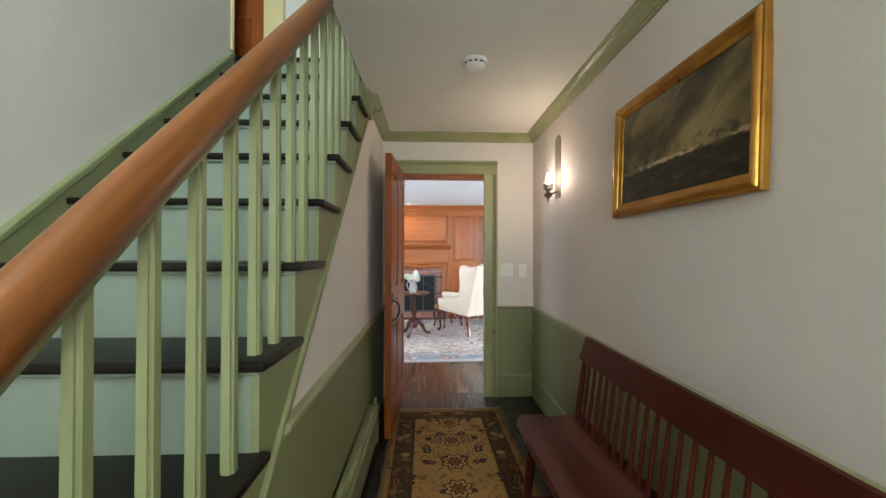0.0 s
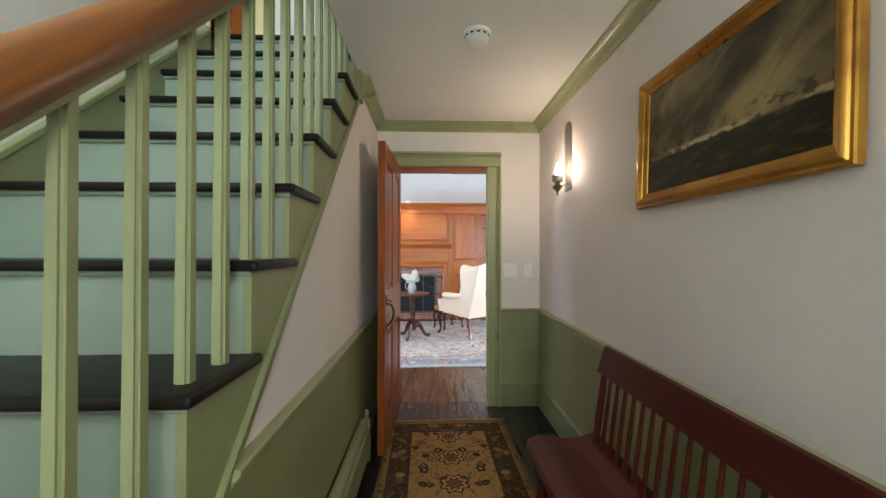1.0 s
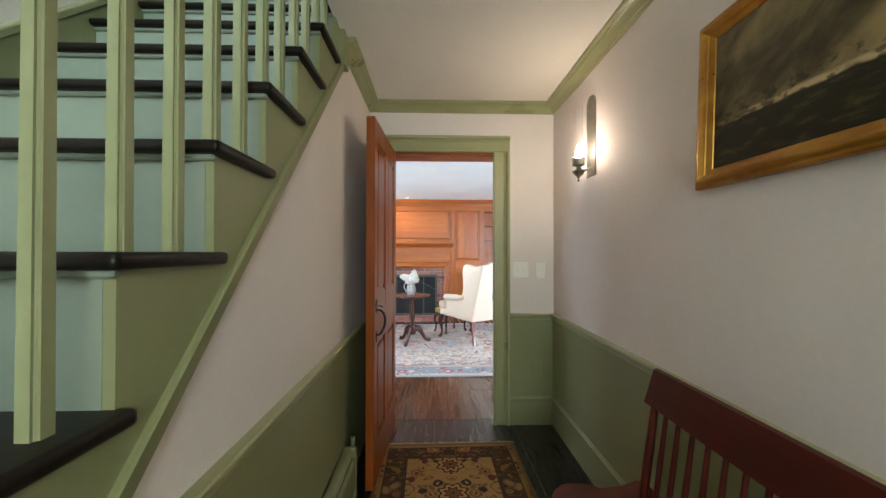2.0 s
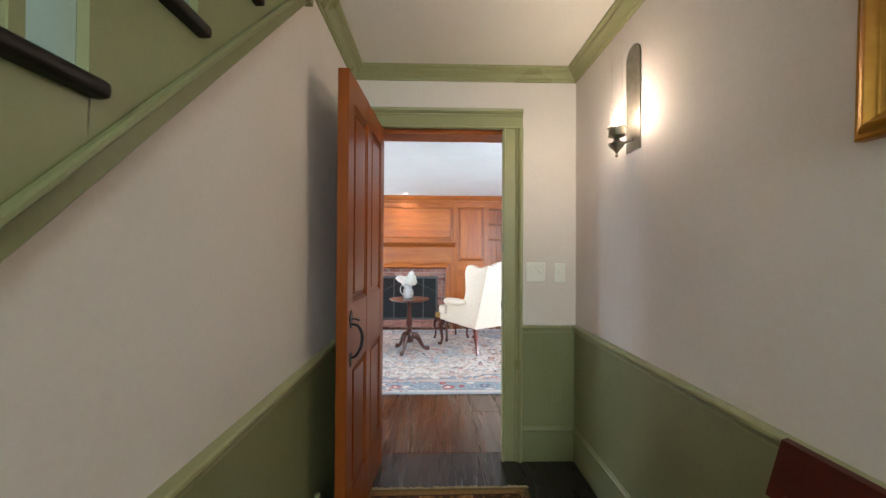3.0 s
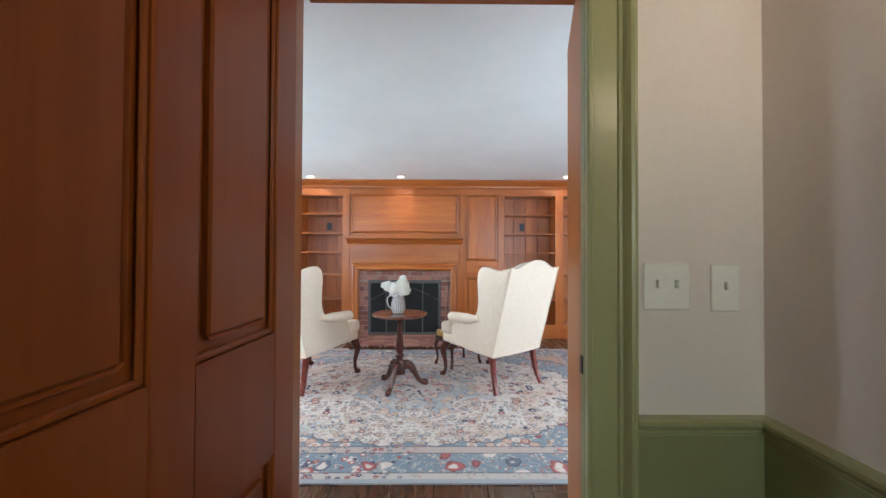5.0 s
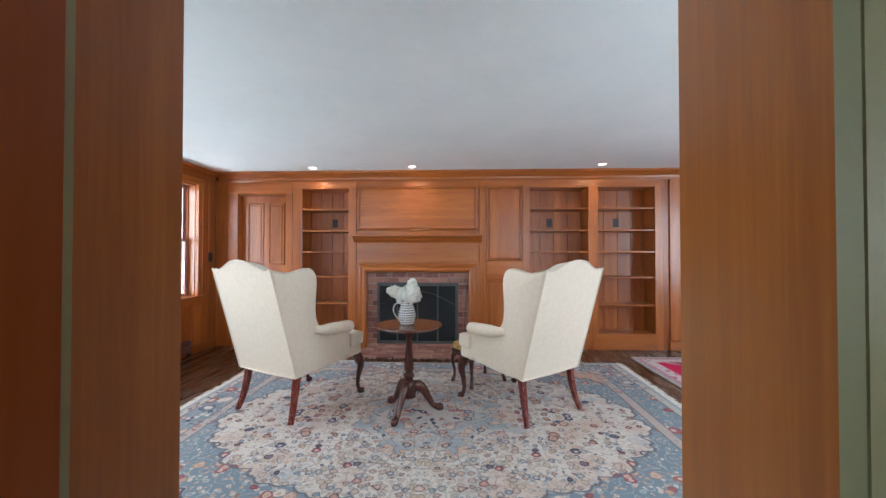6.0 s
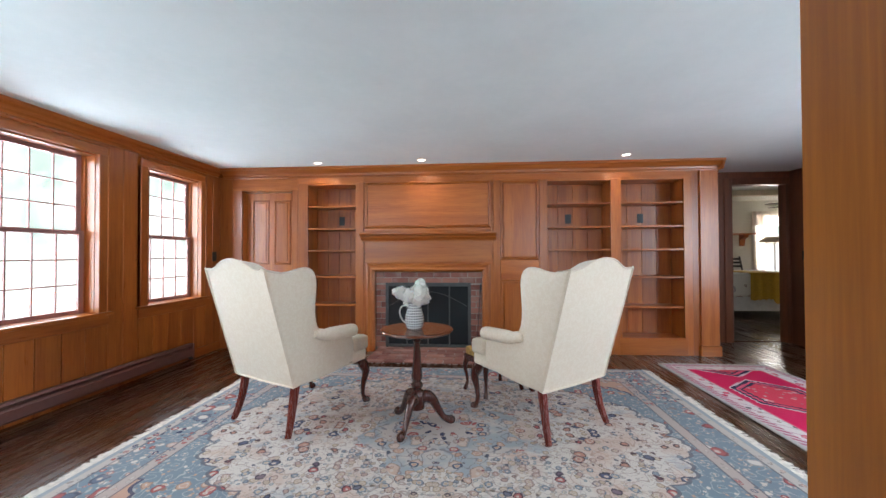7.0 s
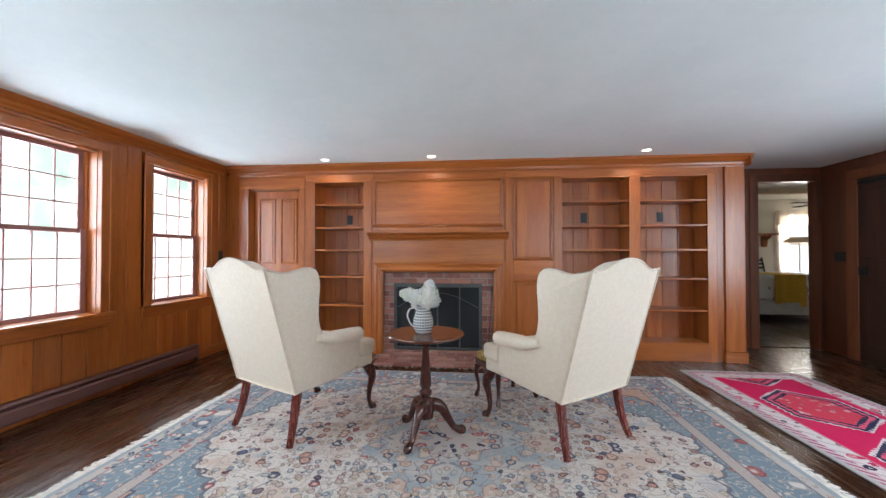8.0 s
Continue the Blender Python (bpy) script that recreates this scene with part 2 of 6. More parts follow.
def flowers(n, p, scale, size, inks, ground, petals=8.0, line=0.5, pale=(0.62, 0.50, 0.42)):
    """Rosettes scattered over a ground: a ringed, lobed disc in each cell."""
    wob = n.put("ShaderNodeTexNoise", {"Vector": p, "Scale": scale * 2.2, "Detail": 2.0}).outputs["Color"]
    p = n.vec("ADD", p, n.vec("MULTIPLY", n.vec("SUBTRACT", wob, (0.5, 0.5, 0.5)), (0.45 / scale, 0.45 / scale, 0)))
    c = n.cells(p, scale)
    d, pos, tone = c["Distance"], c["Position"], c["Color"]
    q = n.vec("SUBTRACT", n.vec("MULTIPLY", p, (scale, scale, scale)), n.vec("MULTIPLY", pos, (1, 1, 1)))
    qx, qy, _ = n.split(q)
    wave = n.math("COSINE", n.math("MULTIPLY", n.math("ARCTAN2", qy, qx), petals))
    lobes = n.math("MULTIPLY", wave, 0.09)
    r = n.math("ADD", d, lobes)
    pick, pick2, _ = n.split(tone)
    ink = n.mix(n.step(pick, 0.32, 0.36), inks[0], inks[1])
    ink = n.mix(n.step(pick, 0.64, 0.68), ink, inks[2])
    inside = n.math("SUBTRACT", 1.0, n.step(r, size, size + 0.03))
    ring = n.math("MULTIPLY", inside, n.step(r, size * 0.42, size * 0.42 + 0.04))
    ring = n.math("MULTIPLY", ring, n.math("SUBTRACT", 1.0, n.math("MULTIPLY", n.step(wave, -0.1, 0.5), 0.75)))
    core = n.math("SUBTRACT", 1.0, n.step(r, size * 0.22, size * 0.22 + 0.04))
    outline = n.math("MULTIPLY", n.step(r, size - 0.05, size - 0.02), inside)
    col = n.mix(inside, ground, pale)
    col = n.mix(ring, col, ink)
    col = n.mix(core, col, inks[2])
    return n.mix(n.math("MULTIPLY", outline, line), col, (0.05, 0.04, 0.055))


def vines(n, p, scale, width, col, ground):
    """Curling stems: the level lines of a soft noise."""
    d = n.math("ABSOLUTE", n.math("SUBTRACT", n.math("FRACT", n.math("MULTIPLY", n.noise(p, scale, 1.0, 0.4), 6.0)), 0.5))
    return n.mix(n.math("SUBTRACT", 1.0, n.math("MULTIPLY", n.step(d, width * 1.6, width * 1.6 + 0.05), 1.0)), ground, col)


def pile(n, col, dust=0.07):
    worn = n.noise(n.coords, 2.2, 4)
    knots = n.noise(n.coords, 330, 2)
    col = n.mix(n.math("MULTIPLY", n.step(worn, 0.4, 0.8), dust), col, (0.55, 0.52, 0.48))
    col = n.mix(n.math("MULTIPLY", knots, 0.15), col, (0.1, 0.09, 0.09))
    n.bump(n.math("ADD", knots, n.noise(n.coords, 60, 2)), 0.5, 0.004)
    return n.set(Base_Color=col, Roughness=0.95, Specular_IOR_Level=0.2)


def persian(name, hx, hy):
    """Blue-bordered carpet: ivory flowered field with a lobed edge, blue and peach corners."""
    n = Nodes(name)
    p = n.coords
    x, y, _ = n.split(p)
    ax, ay = n.math("ABSOLUTE", x), n.math("ABSOLUTE", y)
    edge = n.math("MINIMUM", n.math("SUBTRACT", hx, ax), n.math("SUBTRACT", hy, ay))
    flat = n.join(x, y, 0.0)
    mirrored = n.join(ax, ay, 0.0)
    blue, ivory, peach, navy, rose = (0.205, 0.255, 0.295), (0.66, 0.585, 0.525), (0.54, 0.33, 0.24), (0.035, 0.045, 0.11), (0.42, 0.115, 0.11)
    inks = (rose, (0.10, 0.12, 0.17), peach)
    ang = n.math("ARCTAN2", n.math("MULTIPLY", ay, 1.3), ax)
    rad = n.math("SQRT", n.math("ADD", n.math("MULTIPLY", n.math("MULTIPLY", x, x), 0.55), n.math("MULTIPLY", n.math("MULTIPLY", y, y), 1.25)))
    scallop = n.math("ABSOLUTE", n.math("SINE", n.math("MULTIPLY", ang, 12.0)))
    scallop = n.math("ADD", scallop, n.math("MULTIPLY", n.math("ABSOLUTE", n.math("SINE", n.math("MULTIPLY", ang, 36.0))), 0.4))
    rad = n.math("SUBTRACT", rad, n.math("MULTIPLY", scallop, 0.05))
    rad = n.math("ADD", rad, 0.04)
    # ivory field with three sizes of flowers
    f = vines(n, mirrored, 7.0, 0.016, (0.40, 0.31, 0.28), ivory)
    f = vines(n, mirrored, 13.0, 0.02, (0.46, 0.39, 0.35), f)
    tints = n.step(n.noise(flat, 3.0, 3), 0.48, 0.62)
    f = n.mix(n.math("MULTIPLY", tints, 0.5), f, peach)
    f = n.mix(n.math("MULTIPLY", n.step(n.noise(n.vec("ADD", flat, (7, 3, 0)), 3.4, 3), 0.55, 0.68), 0.55), f, (0.30, 0.36, 0.42))
    f = flowers(n, mirrored, 30.0, 0.30, ((0.36, 0.34, 0.33), (0.30, 0.33, 0.35), (0.52, 0.42, 0.34)), f, 3.0, 0.25)
    f = flowers(n, n.vec("ADD", mirrored, (3.3, 1.7, 0)), 18.0, 0.31, ((0.44, 0.30, 0.26), (0.24, 0.27, 0.31), (0.50, 0.38, 0.28)), f, 5.0, 0.7)
    f = flowers(n, n.vec("ADD", mirrored, (1.9, 5.7, 0)), 9.5, 0.25, (rose, (0.10, 0.11, 0.17), (0.48, 0.24, 0.18)), f, 9.0, 0.9)
    # pale blue star in the middle, with peach flowers and navy leaves
    star = n.math("SQRT", n.math("ADD", n.math("MULTIPLY", x, x), n.math("MULTIPLY", y, y)))
    star = n.math("ADD", star, n.math("MULTIPLY", n.math("COSINE", n.math("MULTIPLY", n.math("ARCTAN2", y, x), 8.0)), 0.07))
    tone = n.mix(n.step(n.noise(n.vec("ADD", flat, (1.7, 8.0, 0)), 5.0, 3), 0.42, 0.6), (0.36, 0.39, 0.41), (0.56, 0.49, 0.44))
    tone = vines(n, mirrored, 8.0, 0.02, (0.26, 0.24, 0.26), tone)
    s = flowers(n, n.vec("ADD", mirrored, (2.7, 0.3, 0)), 8.5, 0.36, (peach, (0.50, 0.36, 0.28), peach), tone, 5.0)
    s = flowers(n, n.vec("ADD", mirrored, (4.1, 1.2, 0)), 20.0, 0.28, (navy, rose, peach), s, 4.0)
    s = flowers(n, n.vec("ADD", mirrored, (6.1, 3.2, 0)), 12.0, 0.24, inks, s, 6.0)
    core = flowers(n, flat, 12.0, 0.40, (navy, navy, rose), (0.52, 0.46, 0.42), 6.0)
    s = n.mix(n.step(star, 0.18, 0.19), core, s)
    f = n.mix(n.step(star, 0.50, 0.515), s, f)
    # corners
    c = vines(n, mirrored, 9.0, 0.02, (0.42, 0.42, 0.41), blue)
    c = flowers(n, mirrored, 30.0, 0.28, (ivory, (0.20, 0.24, 0.28), peach), c, 4.0, 0.2)
    c = flowers(n, n.vec("ADD", mirrored, (5.1, 2.2, 0)), 11.0, 0.27, (rose, ivory, peach), c, 6.0)
    far = n.step(rad, 1.36, 1.40)
    cc = flowers(n, n.vec("ADD", mirrored, (1.1, 4.2, 0)), 10.0, 0.36, (navy, (0.07, 0.09, 0.17), rose), peach, 6.0)
    c = n.mix(far, c, cc)
    body = n.mix(n.step(rad, 1.10, 1.115), f, c)
    for level, ink in ((1.107, (0.13, 0.13, 0.16)), (1.38, (0.05, 0.06, 0.12))):
        rim = n.math("LESS_THAN", n.math("ABSOLUTE", n.math("SUBTRACT", rad, level)), 0.008)
        body = n.mix(n.math("MULTIPLY", rim, 0.85), body, ink)
    # borders
    b = vines(n, flat, 9.0, 0.02, (0.42, 0.41, 0.40), blue)
    b = flowers(n, flat, 34.0, 0.28, (ivory, (0.20, 0.24, 0.28), rose), b, 4.0, 0.2)
    b = flowers(n, flat, 19.0, 0.3, (rose, navy, ivory), b, 5.0)
    b = flowers(n, n.vec("ADD", flat, (0.4, 0.9, 0)), 6.4, 0.27, (rose, (0.14, 0.16, 0.22), ivory), b, 9.0, 0.5)
    g = flowers(n, flat, 24.0, 0.34, (rose, blue, (0.18, 0.18, 0.22)), (0.48, 0.38, 0.34), 5.0, 0.4)
    col = n.mix(n.step(edge, 0.36, 0.365), g, body)
    col = n.mix(n.step(edge, 0.285, 0.29), b, col)
    g2 = flowers(n, flat, 26.0, 0.33, (rose, blue, navy), (0.52, 0.45, 0.40), 5.0)
    col = n.mix(n.step(edge, 0.085, 0.09), g2, col)
    col = n.mix(n.step(edge, 0.03, 0.034), (0.34, 0.36, 0.38), col)
    for e in (0.088, 0.288, 0.363):
        line = n.math("LESS_THAN", n.math("ABSOLUTE", n.math("SUBTRACT", edge, e)), 0.005)
        col = n.mix(n.math("MULTIPLY", line, 0.7), col, (0.12, 0.11, 0.13))
    return pile(n, col)


def tribal(name, hx, hy):
    """Pink-red rug with toothed hexagon medallions and white borders."""
    n = Nodes(name)
    x, y, _ = n.split(n.coords)
    ax, ay = n.math("ABSOLUTE", x), n.math("ABSOLUTE", y)
    edge = n.math("MINIMUM", n.math("SUBTRACT", hx, ax), n.math("SUBTRACT", hy, ay))
    teeth = n.math("MULTIPLY", n.math("PINGPONG", n.math("ADD", x, y), 0.03), 0.9)
    teeth2 = n.math("PINGPONG", n.math("SUBTRACT", y, x), 0.03)
    yy = n.math("SUBTRACT", n.math("PINGPONG", n.math("ADD", y, 0.43), 0.43), 0.0)
    h = n.math("MAXIMUM", n.math("MULTIPLY", ax, 1.0), n.math("ADD", n.math("MULTIPLY", ax, 0.55), n.math("MULTIPLY", yy, 0.72)))
    h = n.math("ADD", h, n.math("MULTIPLY", n.math("SUBTRACT", teeth, teeth2), 0.35))
    red, pink, white, navy = (0.66, 0.006, 0.085), (0.74, 0.10, 0.17), (0.72, 0.62, 0.60), (0.022, 0.020, 0.06)
    flat = n.join(x, y, 0.0)
    inner = flowers(n, flat, 16.0, 0.33, (navy, (0.72, 0.30, 0.30), white), (0.68, 0.045, 0.085), 4.0, 0.4, (0.70, 0.26, 0.26))
    col = n.mix(n.step(h, 0.20, 0.203), inner, navy)
    col = n.mix(n.step(h, 0.222, 0.225), col, pink)
    col = n.mix(n.step(h, 0.244, 0.247), col, navy)
    col = n.mix(n.step(h, 0.270, 0.273), col, white)
    col = n.mix(n.step(h, 0.284, 0.287), col, red)
    zig = n.math("PINGPONG", n.math("ADD", x, y), 0.06)
    b1 = n.mix(n.step(zig, 0.050, 0.056), white, (0.50, 0.30, 0.34))
    b1 = flowers(n, flat, 13.0, 0.3, (red, navy, pink), b1, 4.0)
    col = n.mix(n.step(edge, 0.20, 0.203), (0.70, 0.16, 0.22), col)
    col = n.mix(n.step(edge, 0.185, 0.188), b1, col)
    zig2 = n.math("PINGPONG", n.math("ADD", x, y), 0.03)
    b2 = n.mix(n.step(zig2, 0.013, 0.016), (0.62, 0.52, 0.50), (0.46, 0.12, 0.20))
    col = n.mix(n.step(edge, 0.085, 0.088), b2, col)
    col = n.mix(n.step(edge, 0.03, 0.033), (0.48, 0.44, 0.41), col)
    return pile(n, col, 0.05)


def runner_mat(name, hx, hy):
    """Gold and brown hall runner with a flowered border."""
    n = Nodes(name)
    x, y, _ = n.split(n.coords)
    ax = n.math("ABSOLUTE", x)
    edge = n.math("MINIMUM", n.math("SUBTRACT", hx, ax), n.math("SUBTRACT", hy, n.math("ABSOLUTE", y)))
    gold, tan, brown, red = (0.24, 0.100, 0.018), (0.36, 0.185, 0.055), (0.030, 0.012, 0.005), (0.13, 0.018, 0.010)
    m = n.join(ax, y, 0.0)
    f = vines(n, m, 7.0, 0.010, (0.13, 0.055, 0.014), tan)
    f = flowers(n, n.vec("ADD", m, (3.3, 0.7, 0)), 20.0, 0.26, (gold, (0.28, 0.14, 0.04), brown), f, 4.0, 0.3, (0.30, 0.16, 0.05))
    f = flowers(n, n.vec("ADD", m, (5.3, 2.2, 0)), 11.0, 0.26, (brown, gold, red), f, 5.0, 0.5, (0.42, 0.24, 0.08))
    # a row of large palmettes down the middle line
    yc = n.math("SUBTRACT", n.math("PINGPONG", n.math("ADD", y, 0.1), 0.26), 0.13)
    r = n.math("SQRT", n.math("ADD", n.math("MULTIPLY", x, x), n.math("MULTIPLY", yc, yc)))
    lobe = n.math("MULTIPLY", n.math("COSINE", n.math("MULTIPLY", n.math("ARCTAN2", yc, ax), 8.0)), 0.010)
    r = n.math("ADD", r, lobe)
    for lim, ink in ((0.078, brown), (0.066, (0.40, 0.22, 0.07)), (0.046, red), (0.026, gold), (0.012, brown)):
        f = n.mix(n.math("LESS_THAN", r, lim), f, ink)
    b = vines(n, n.join(ax, y, 0.0), 10.0, 0.014, gold, (0.055, 0.026, 0.008))
    b = flowers(n, m, 17.0, 0.26, (gold, brown, red), b, 4.0, 0.3, (0.20, 0.10, 0.03))
    b = flowers(n, n.vec("ADD", m, (0.03, 0.4, 0)), 8.0, 0.30, (red, tan, gold), b, 6.0, 0.6, (0.34, 0.19, 0.06))
    g = flowers(n, m, 26.0, 0.32, (brown, red, gold), (0.27, 0.14, 0.04), 4.0, 0.4, (0.36, 0.22, 0.08))
    col = n.mix(n.step(edge, 0.166, 0.169), b, f)
    col = n.mix(n.step(edge, 0.050, 0.053), g, col)
    col = n.mix(n.step(edge, 0.018, 0.021), (0.16, 0.10, 0.035), col)
    for e, w in ((0.052, 0.004), (0.158, 0.004), (0.170, 0.004)):
        line = n.math("LESS_THAN", n.math("ABSOLUTE", n.math("SUBTRACT", edge, e)), w)
        col = n.mix(line, col, (0.05, 0.02, 0.008))
    return pile(n, col, 0.02)


# ---- mesh helpers ----
def box(bm, x0, x1, y0, y1, z0, z1, bevel=0.0, seg=1):
    m = Matrix.LocRotScale(((x0 + x1) / 2, (y0 + y1) / 2, (z0 + z1) / 2), None, (abs(x1 - x0), abs(y1 - y0), abs(z1 - z0)))
    vs = bmesh.ops.create_cube(bm, size=1, matrix=m)["verts"]
    if bevel:
        es = list({e for v in vs for e in v.link_edges})
        bmesh.ops.bevel(bm, geom=es, offset=bevel, segments=seg, affect="EDGES", profile=0.6)
    return bm


def boxed(*a, **k):
    return box(bmesh.new(), *a, **k)


def prism(bm, outline, m, depth):
    """An outline in local x, y pushed along local z by depth, placed by m."""
    lo = [bm.verts.new(m @ Vector((x, y, 0))) for x, y in outline]
    hi = [bm.verts.new(m @ Vector((x, y, depth))) for x, y in outline]
    k = len(outline)
    bm.faces.new(lo[::-1]), bm.faces.new(hi)
    for i in range(k):
        bm.faces.new((lo[i], lo[(i + 1) % k], hi[(i + 1) % k], hi[i]))
    bmesh.ops.recalc_face_normals(bm, faces=bm.faces[:])
    return bm


AX = {  # local x = outward, local y = up, local z = along
    "+y-x": Matrix(((-1, 0, 0, 0), (0, 0, 1, 0), (0, 1, 0, 0), (0, 0, 0, 1))),
    "+y+x": Matrix(((1, 0, 0, 0), (0, 0, 1, 0), (0, 1, 0, 0), (0, 0, 0, 1))),
    "+x-y": Matrix(((0, 0, 1, 0), (-1, 0, 0, 0), (0, 1, 0, 0), (0, 0, 0, 1))),
    "+x+y": Matrix(((0, 0, 1, 0), (1, 0, 0, 0), (0, 1, 0, 0), (0, 0, 0, 1))),
    "+z-y+x": Matrix(((0, 1, 0, 0), (-1, 0, 0, 0), (0, 0, 1, 0), (0, 0, 0, 1))),
}


def run(profile, axis, origin, length, bm=None):
    """A moulding: a profile (outward, up) along an axis."""
    return prism(bm or bmesh.new(), profile, Matrix.Translation(origin) @ AX[axis], length)


def tube(points, radii, sides=12, flat=1.0):
    """A tapered round bar through points."""
    bm = bmesh.new()
    pts = [Vector(p) for p in points]
    if not isinstance(radii, (list, tuple)):
        radii = [radii] * len(pts)
    rings = []
    side = None
    for i, p in enumerate(pts):
        d = (pts[min(i + 1, len(pts) - 1)] - pts[max(i - 1, 0)]).normalized()
        ref = Vector((0, 0, 1)) if abs(d.z) < 0.9 else Vector((1, 0, 0))
        side = d.cross(ref).normalized() if side is None else (side - d * side.dot(d)).normalized()
        up = side.cross(d)
        rings.append([bm.verts.new(p + radii[i] * (math.cos(a) * side + flat * math.sin(a) * up))
                      for a in (2 * math.pi * k / sides + math.pi / sides for k in range(sides))])
    for a, b in zip(rings, rings[1:]):
        for k in range(sides):
            bm.faces.new((a[k], a[(k + 1) % sides], b[(k + 1) % sides], b[k]))
    bm.faces.new(rings[0][::-1]), bm.faces.new(rings[-1])
    bmesh.ops.recalc_face_normals(bm, faces=bm.faces[:])
    return bm


def lathe(profile, x=0.0, y=0.0, sides=28):
    """A turned shape from (radius, height) pairs."""
    return tube([(x, y, h) for _, h in profile], [max(r, 0.0005) for r, _ in profile], sides)


def spline(points, n=6):
    """A smooth line through points."""
    p = [Vector(q) for q in points]
    out = []
    for i in range(len(p) - 1):
        a, b, c, d = p[max(i - 1, 0)], p[i], p[i + 1], p[min(i + 2, len(p) - 1)]
        for k in range(n):
            t = k / n
            out.append(0.5 * ((2 * b) + (c - a) * t + (2 * a - 5 * b + 4 * c - d) * t * t + (3 * b - a - 3 * c + d) * t ** 3))
    return out + [p[-1]]


def to_world(ob):
    return (to_world(ob.parent) @ ob.matrix_basis) if ob.parent else ob.matrix_basis.copy()


def part(name, bm, material, parent=None, label="", local=False, smooth=False):
    """One mesh object under a thing or a part; coordinates are the world's unless local."""
    if parent is not None and not local:
        bm.transform(to_world(parent).inverted())
    me = bpy.data.meshes.new(name)
    bm.to_mesh(me)
    bm.free()
    me.materials.append(material)
    if smooth:
        me.shade_smooth()
        me.set_sharp_from_angle(angle=radians(42))
    ob = new(name, me)
    ob.parent = parent
    return tagged(ob, label) if label else ob


def thing(name, m, label, category, group="", kind=""):
    ob = new(name)
    ob.empty_display_size = 0.1
    ob.matrix_basis = m if isinstance(m, Matrix) else Matrix.Translation(m)
    return tagged(ob, label, category, group, kind)


def structure(name, bm, material, label, category, smooth=False):
    return tagged(part(name, bm, material, smooth=smooth), label, category, kind="structure")


# ---- large structure: the hall ----
HX0, HX1, HY1, HC = -0.04, 1.306, 3.83, 2.336      # stair-side wall, bench-side wall, end wall, ceiling
RX0, RX1, RY0, RC = -2.64, 4.66, 4.02, 2.24      # the panelled room
DX0, DX1, DZ = 0.125, 0.862, 1.975                # the doorway between them
RAIL = 0.806


def wall_with_hole(x0, x1, y0, y1, z0, z1, holes, along="x"):
    """A wall of some thickness with rectangular openings (a0, a1, z0, z1) through it."""
    bm = bmesh.new()
    cuts = sorted({x0 if along == "x" else y0, x1 if along == "x" else y1, *[h[0] for h in holes], *[h[1] for h in holes]})
    for a, b in zip(cuts, cuts[1:]):
        mid = (a + b) / 2
        spans, z = [], z0
        for h in sorted([h for h in holes if h[0] < mid < h[1]], key=lambda h: h[2]):
            spans.append((z, h[2]))
            z = h[3]
        spans.append((z, z1))
        for lo, hi in spans:
            if hi - lo > 0.001:
                box(bm, *((a, b, y0, y1) if along == "x" else (x0, x1, a, b)), lo, hi)
    bmesh.ops.remove_doubles(bm, verts=bm.verts[:], dist=0.0005)
    return bm


structure("wall_hall_east", boxed(HX1, HX1 + 0.12, -1.0, HY1 + 0.1, 0, HC), PLASTER, "off-white plastered hall wall above green wainscot", "wall")
structure("wall_hall_end", wall_with_hole(HX0 - 0.1, HX1, HY1, HY1 + 0.12, 0, HC, [(DX0 - 0.06, DX1 + 0.089, 0, DZ + 0.02)]), PLASTER,
          "off-white plastered end wall with a doorway", "wall")
# unseen wall; both openings are added so the two fill lamps reach the hall
structure("wall_hall_back", wall_with_hole(-1.04, HX1 + 0.12, -1.12, -1.0, 0, 4.9, [(0.05, 1.05, 0.55, 2.15), (-0.85, -0.15, 3.1, 4.4)]), PLASTER,
          "plain unseen plastered wall with two added light openings behind the stair foot", "wall")
# the wall under the stair: a slope along the stringer, then full height to the end wall
SLOPE = 0.98


def soffit(y):
    return 0.835 + (y - 1.6) * SLOPE


def soffit_at(z):
    return 1.6 + (z - 0.835) / SLOPE


bm = bmesh.new()
prism(bm, [(0.78, 0.0), (HY1, 0.0), (HY1, HC), (soffit_at(HC), HC), (0.78, soffit(0.78))],
      Matrix(((0, 0, 1, HX0 - 0.1), (1, 0, 0, 0), (0, 1, 0, 0), (0, 0, 0, 1))), 0.1)
structure("wall_under_stair", bm, PLASTER, "off-white plastered triangular wall under the stair", "wall")
structure("wall_stair_west", boxed(-1.04, -0.92, -1.0, 2.98, 0, 4.9), PLASTER, "pale plastered wall beside the stair", "wall")
structure("wall_landing_west", boxed(-2.0, -1.9, 2.98, 3.3, 2.6, 4.9), PLASTER, "pale plastered wall of the upper landing", "wall")
structure("wall_landing_north", boxed(-2.0, 1.44, 3.22, 3.32, 2.55, 4.9), PLASTER, "pale plastered wall of the upper landing", "wall")
structure("wall_landing_south", boxed(-2.0, -1.04, 2.88, 2.98, 2.6, 4.9), PLASTER, "pale plastered wall of the upper landing", "wall")
structure("wall_upper_east", boxed(HX0, HX0 + 0.1, -1.0, 0.5, 2.6, 4.9), PLASTER, "pale plastered wall above the hall", "wall")
structure("ceiling_hall", boxed(HX0, HX1 + 0.12, -1.0, HY1 + 0.1, HC, HC + 0.2), CEIL_HALL, "off-white plaster ceiling of the hall", "ceiling")
structure("floor_landing", boxed(-1.9, HX0, 3.175, 3.22, HC + 0.02, 2.598), FLOORHALL, "dark boarded landing at the stair head", "floor")
structure("wall_upper_side", boxed(HX1, HX1 + 0.12, -1.0, 4.05, 2.54, 4.9), PLASTER, "pale plastered wall of the upper floor", "wall")
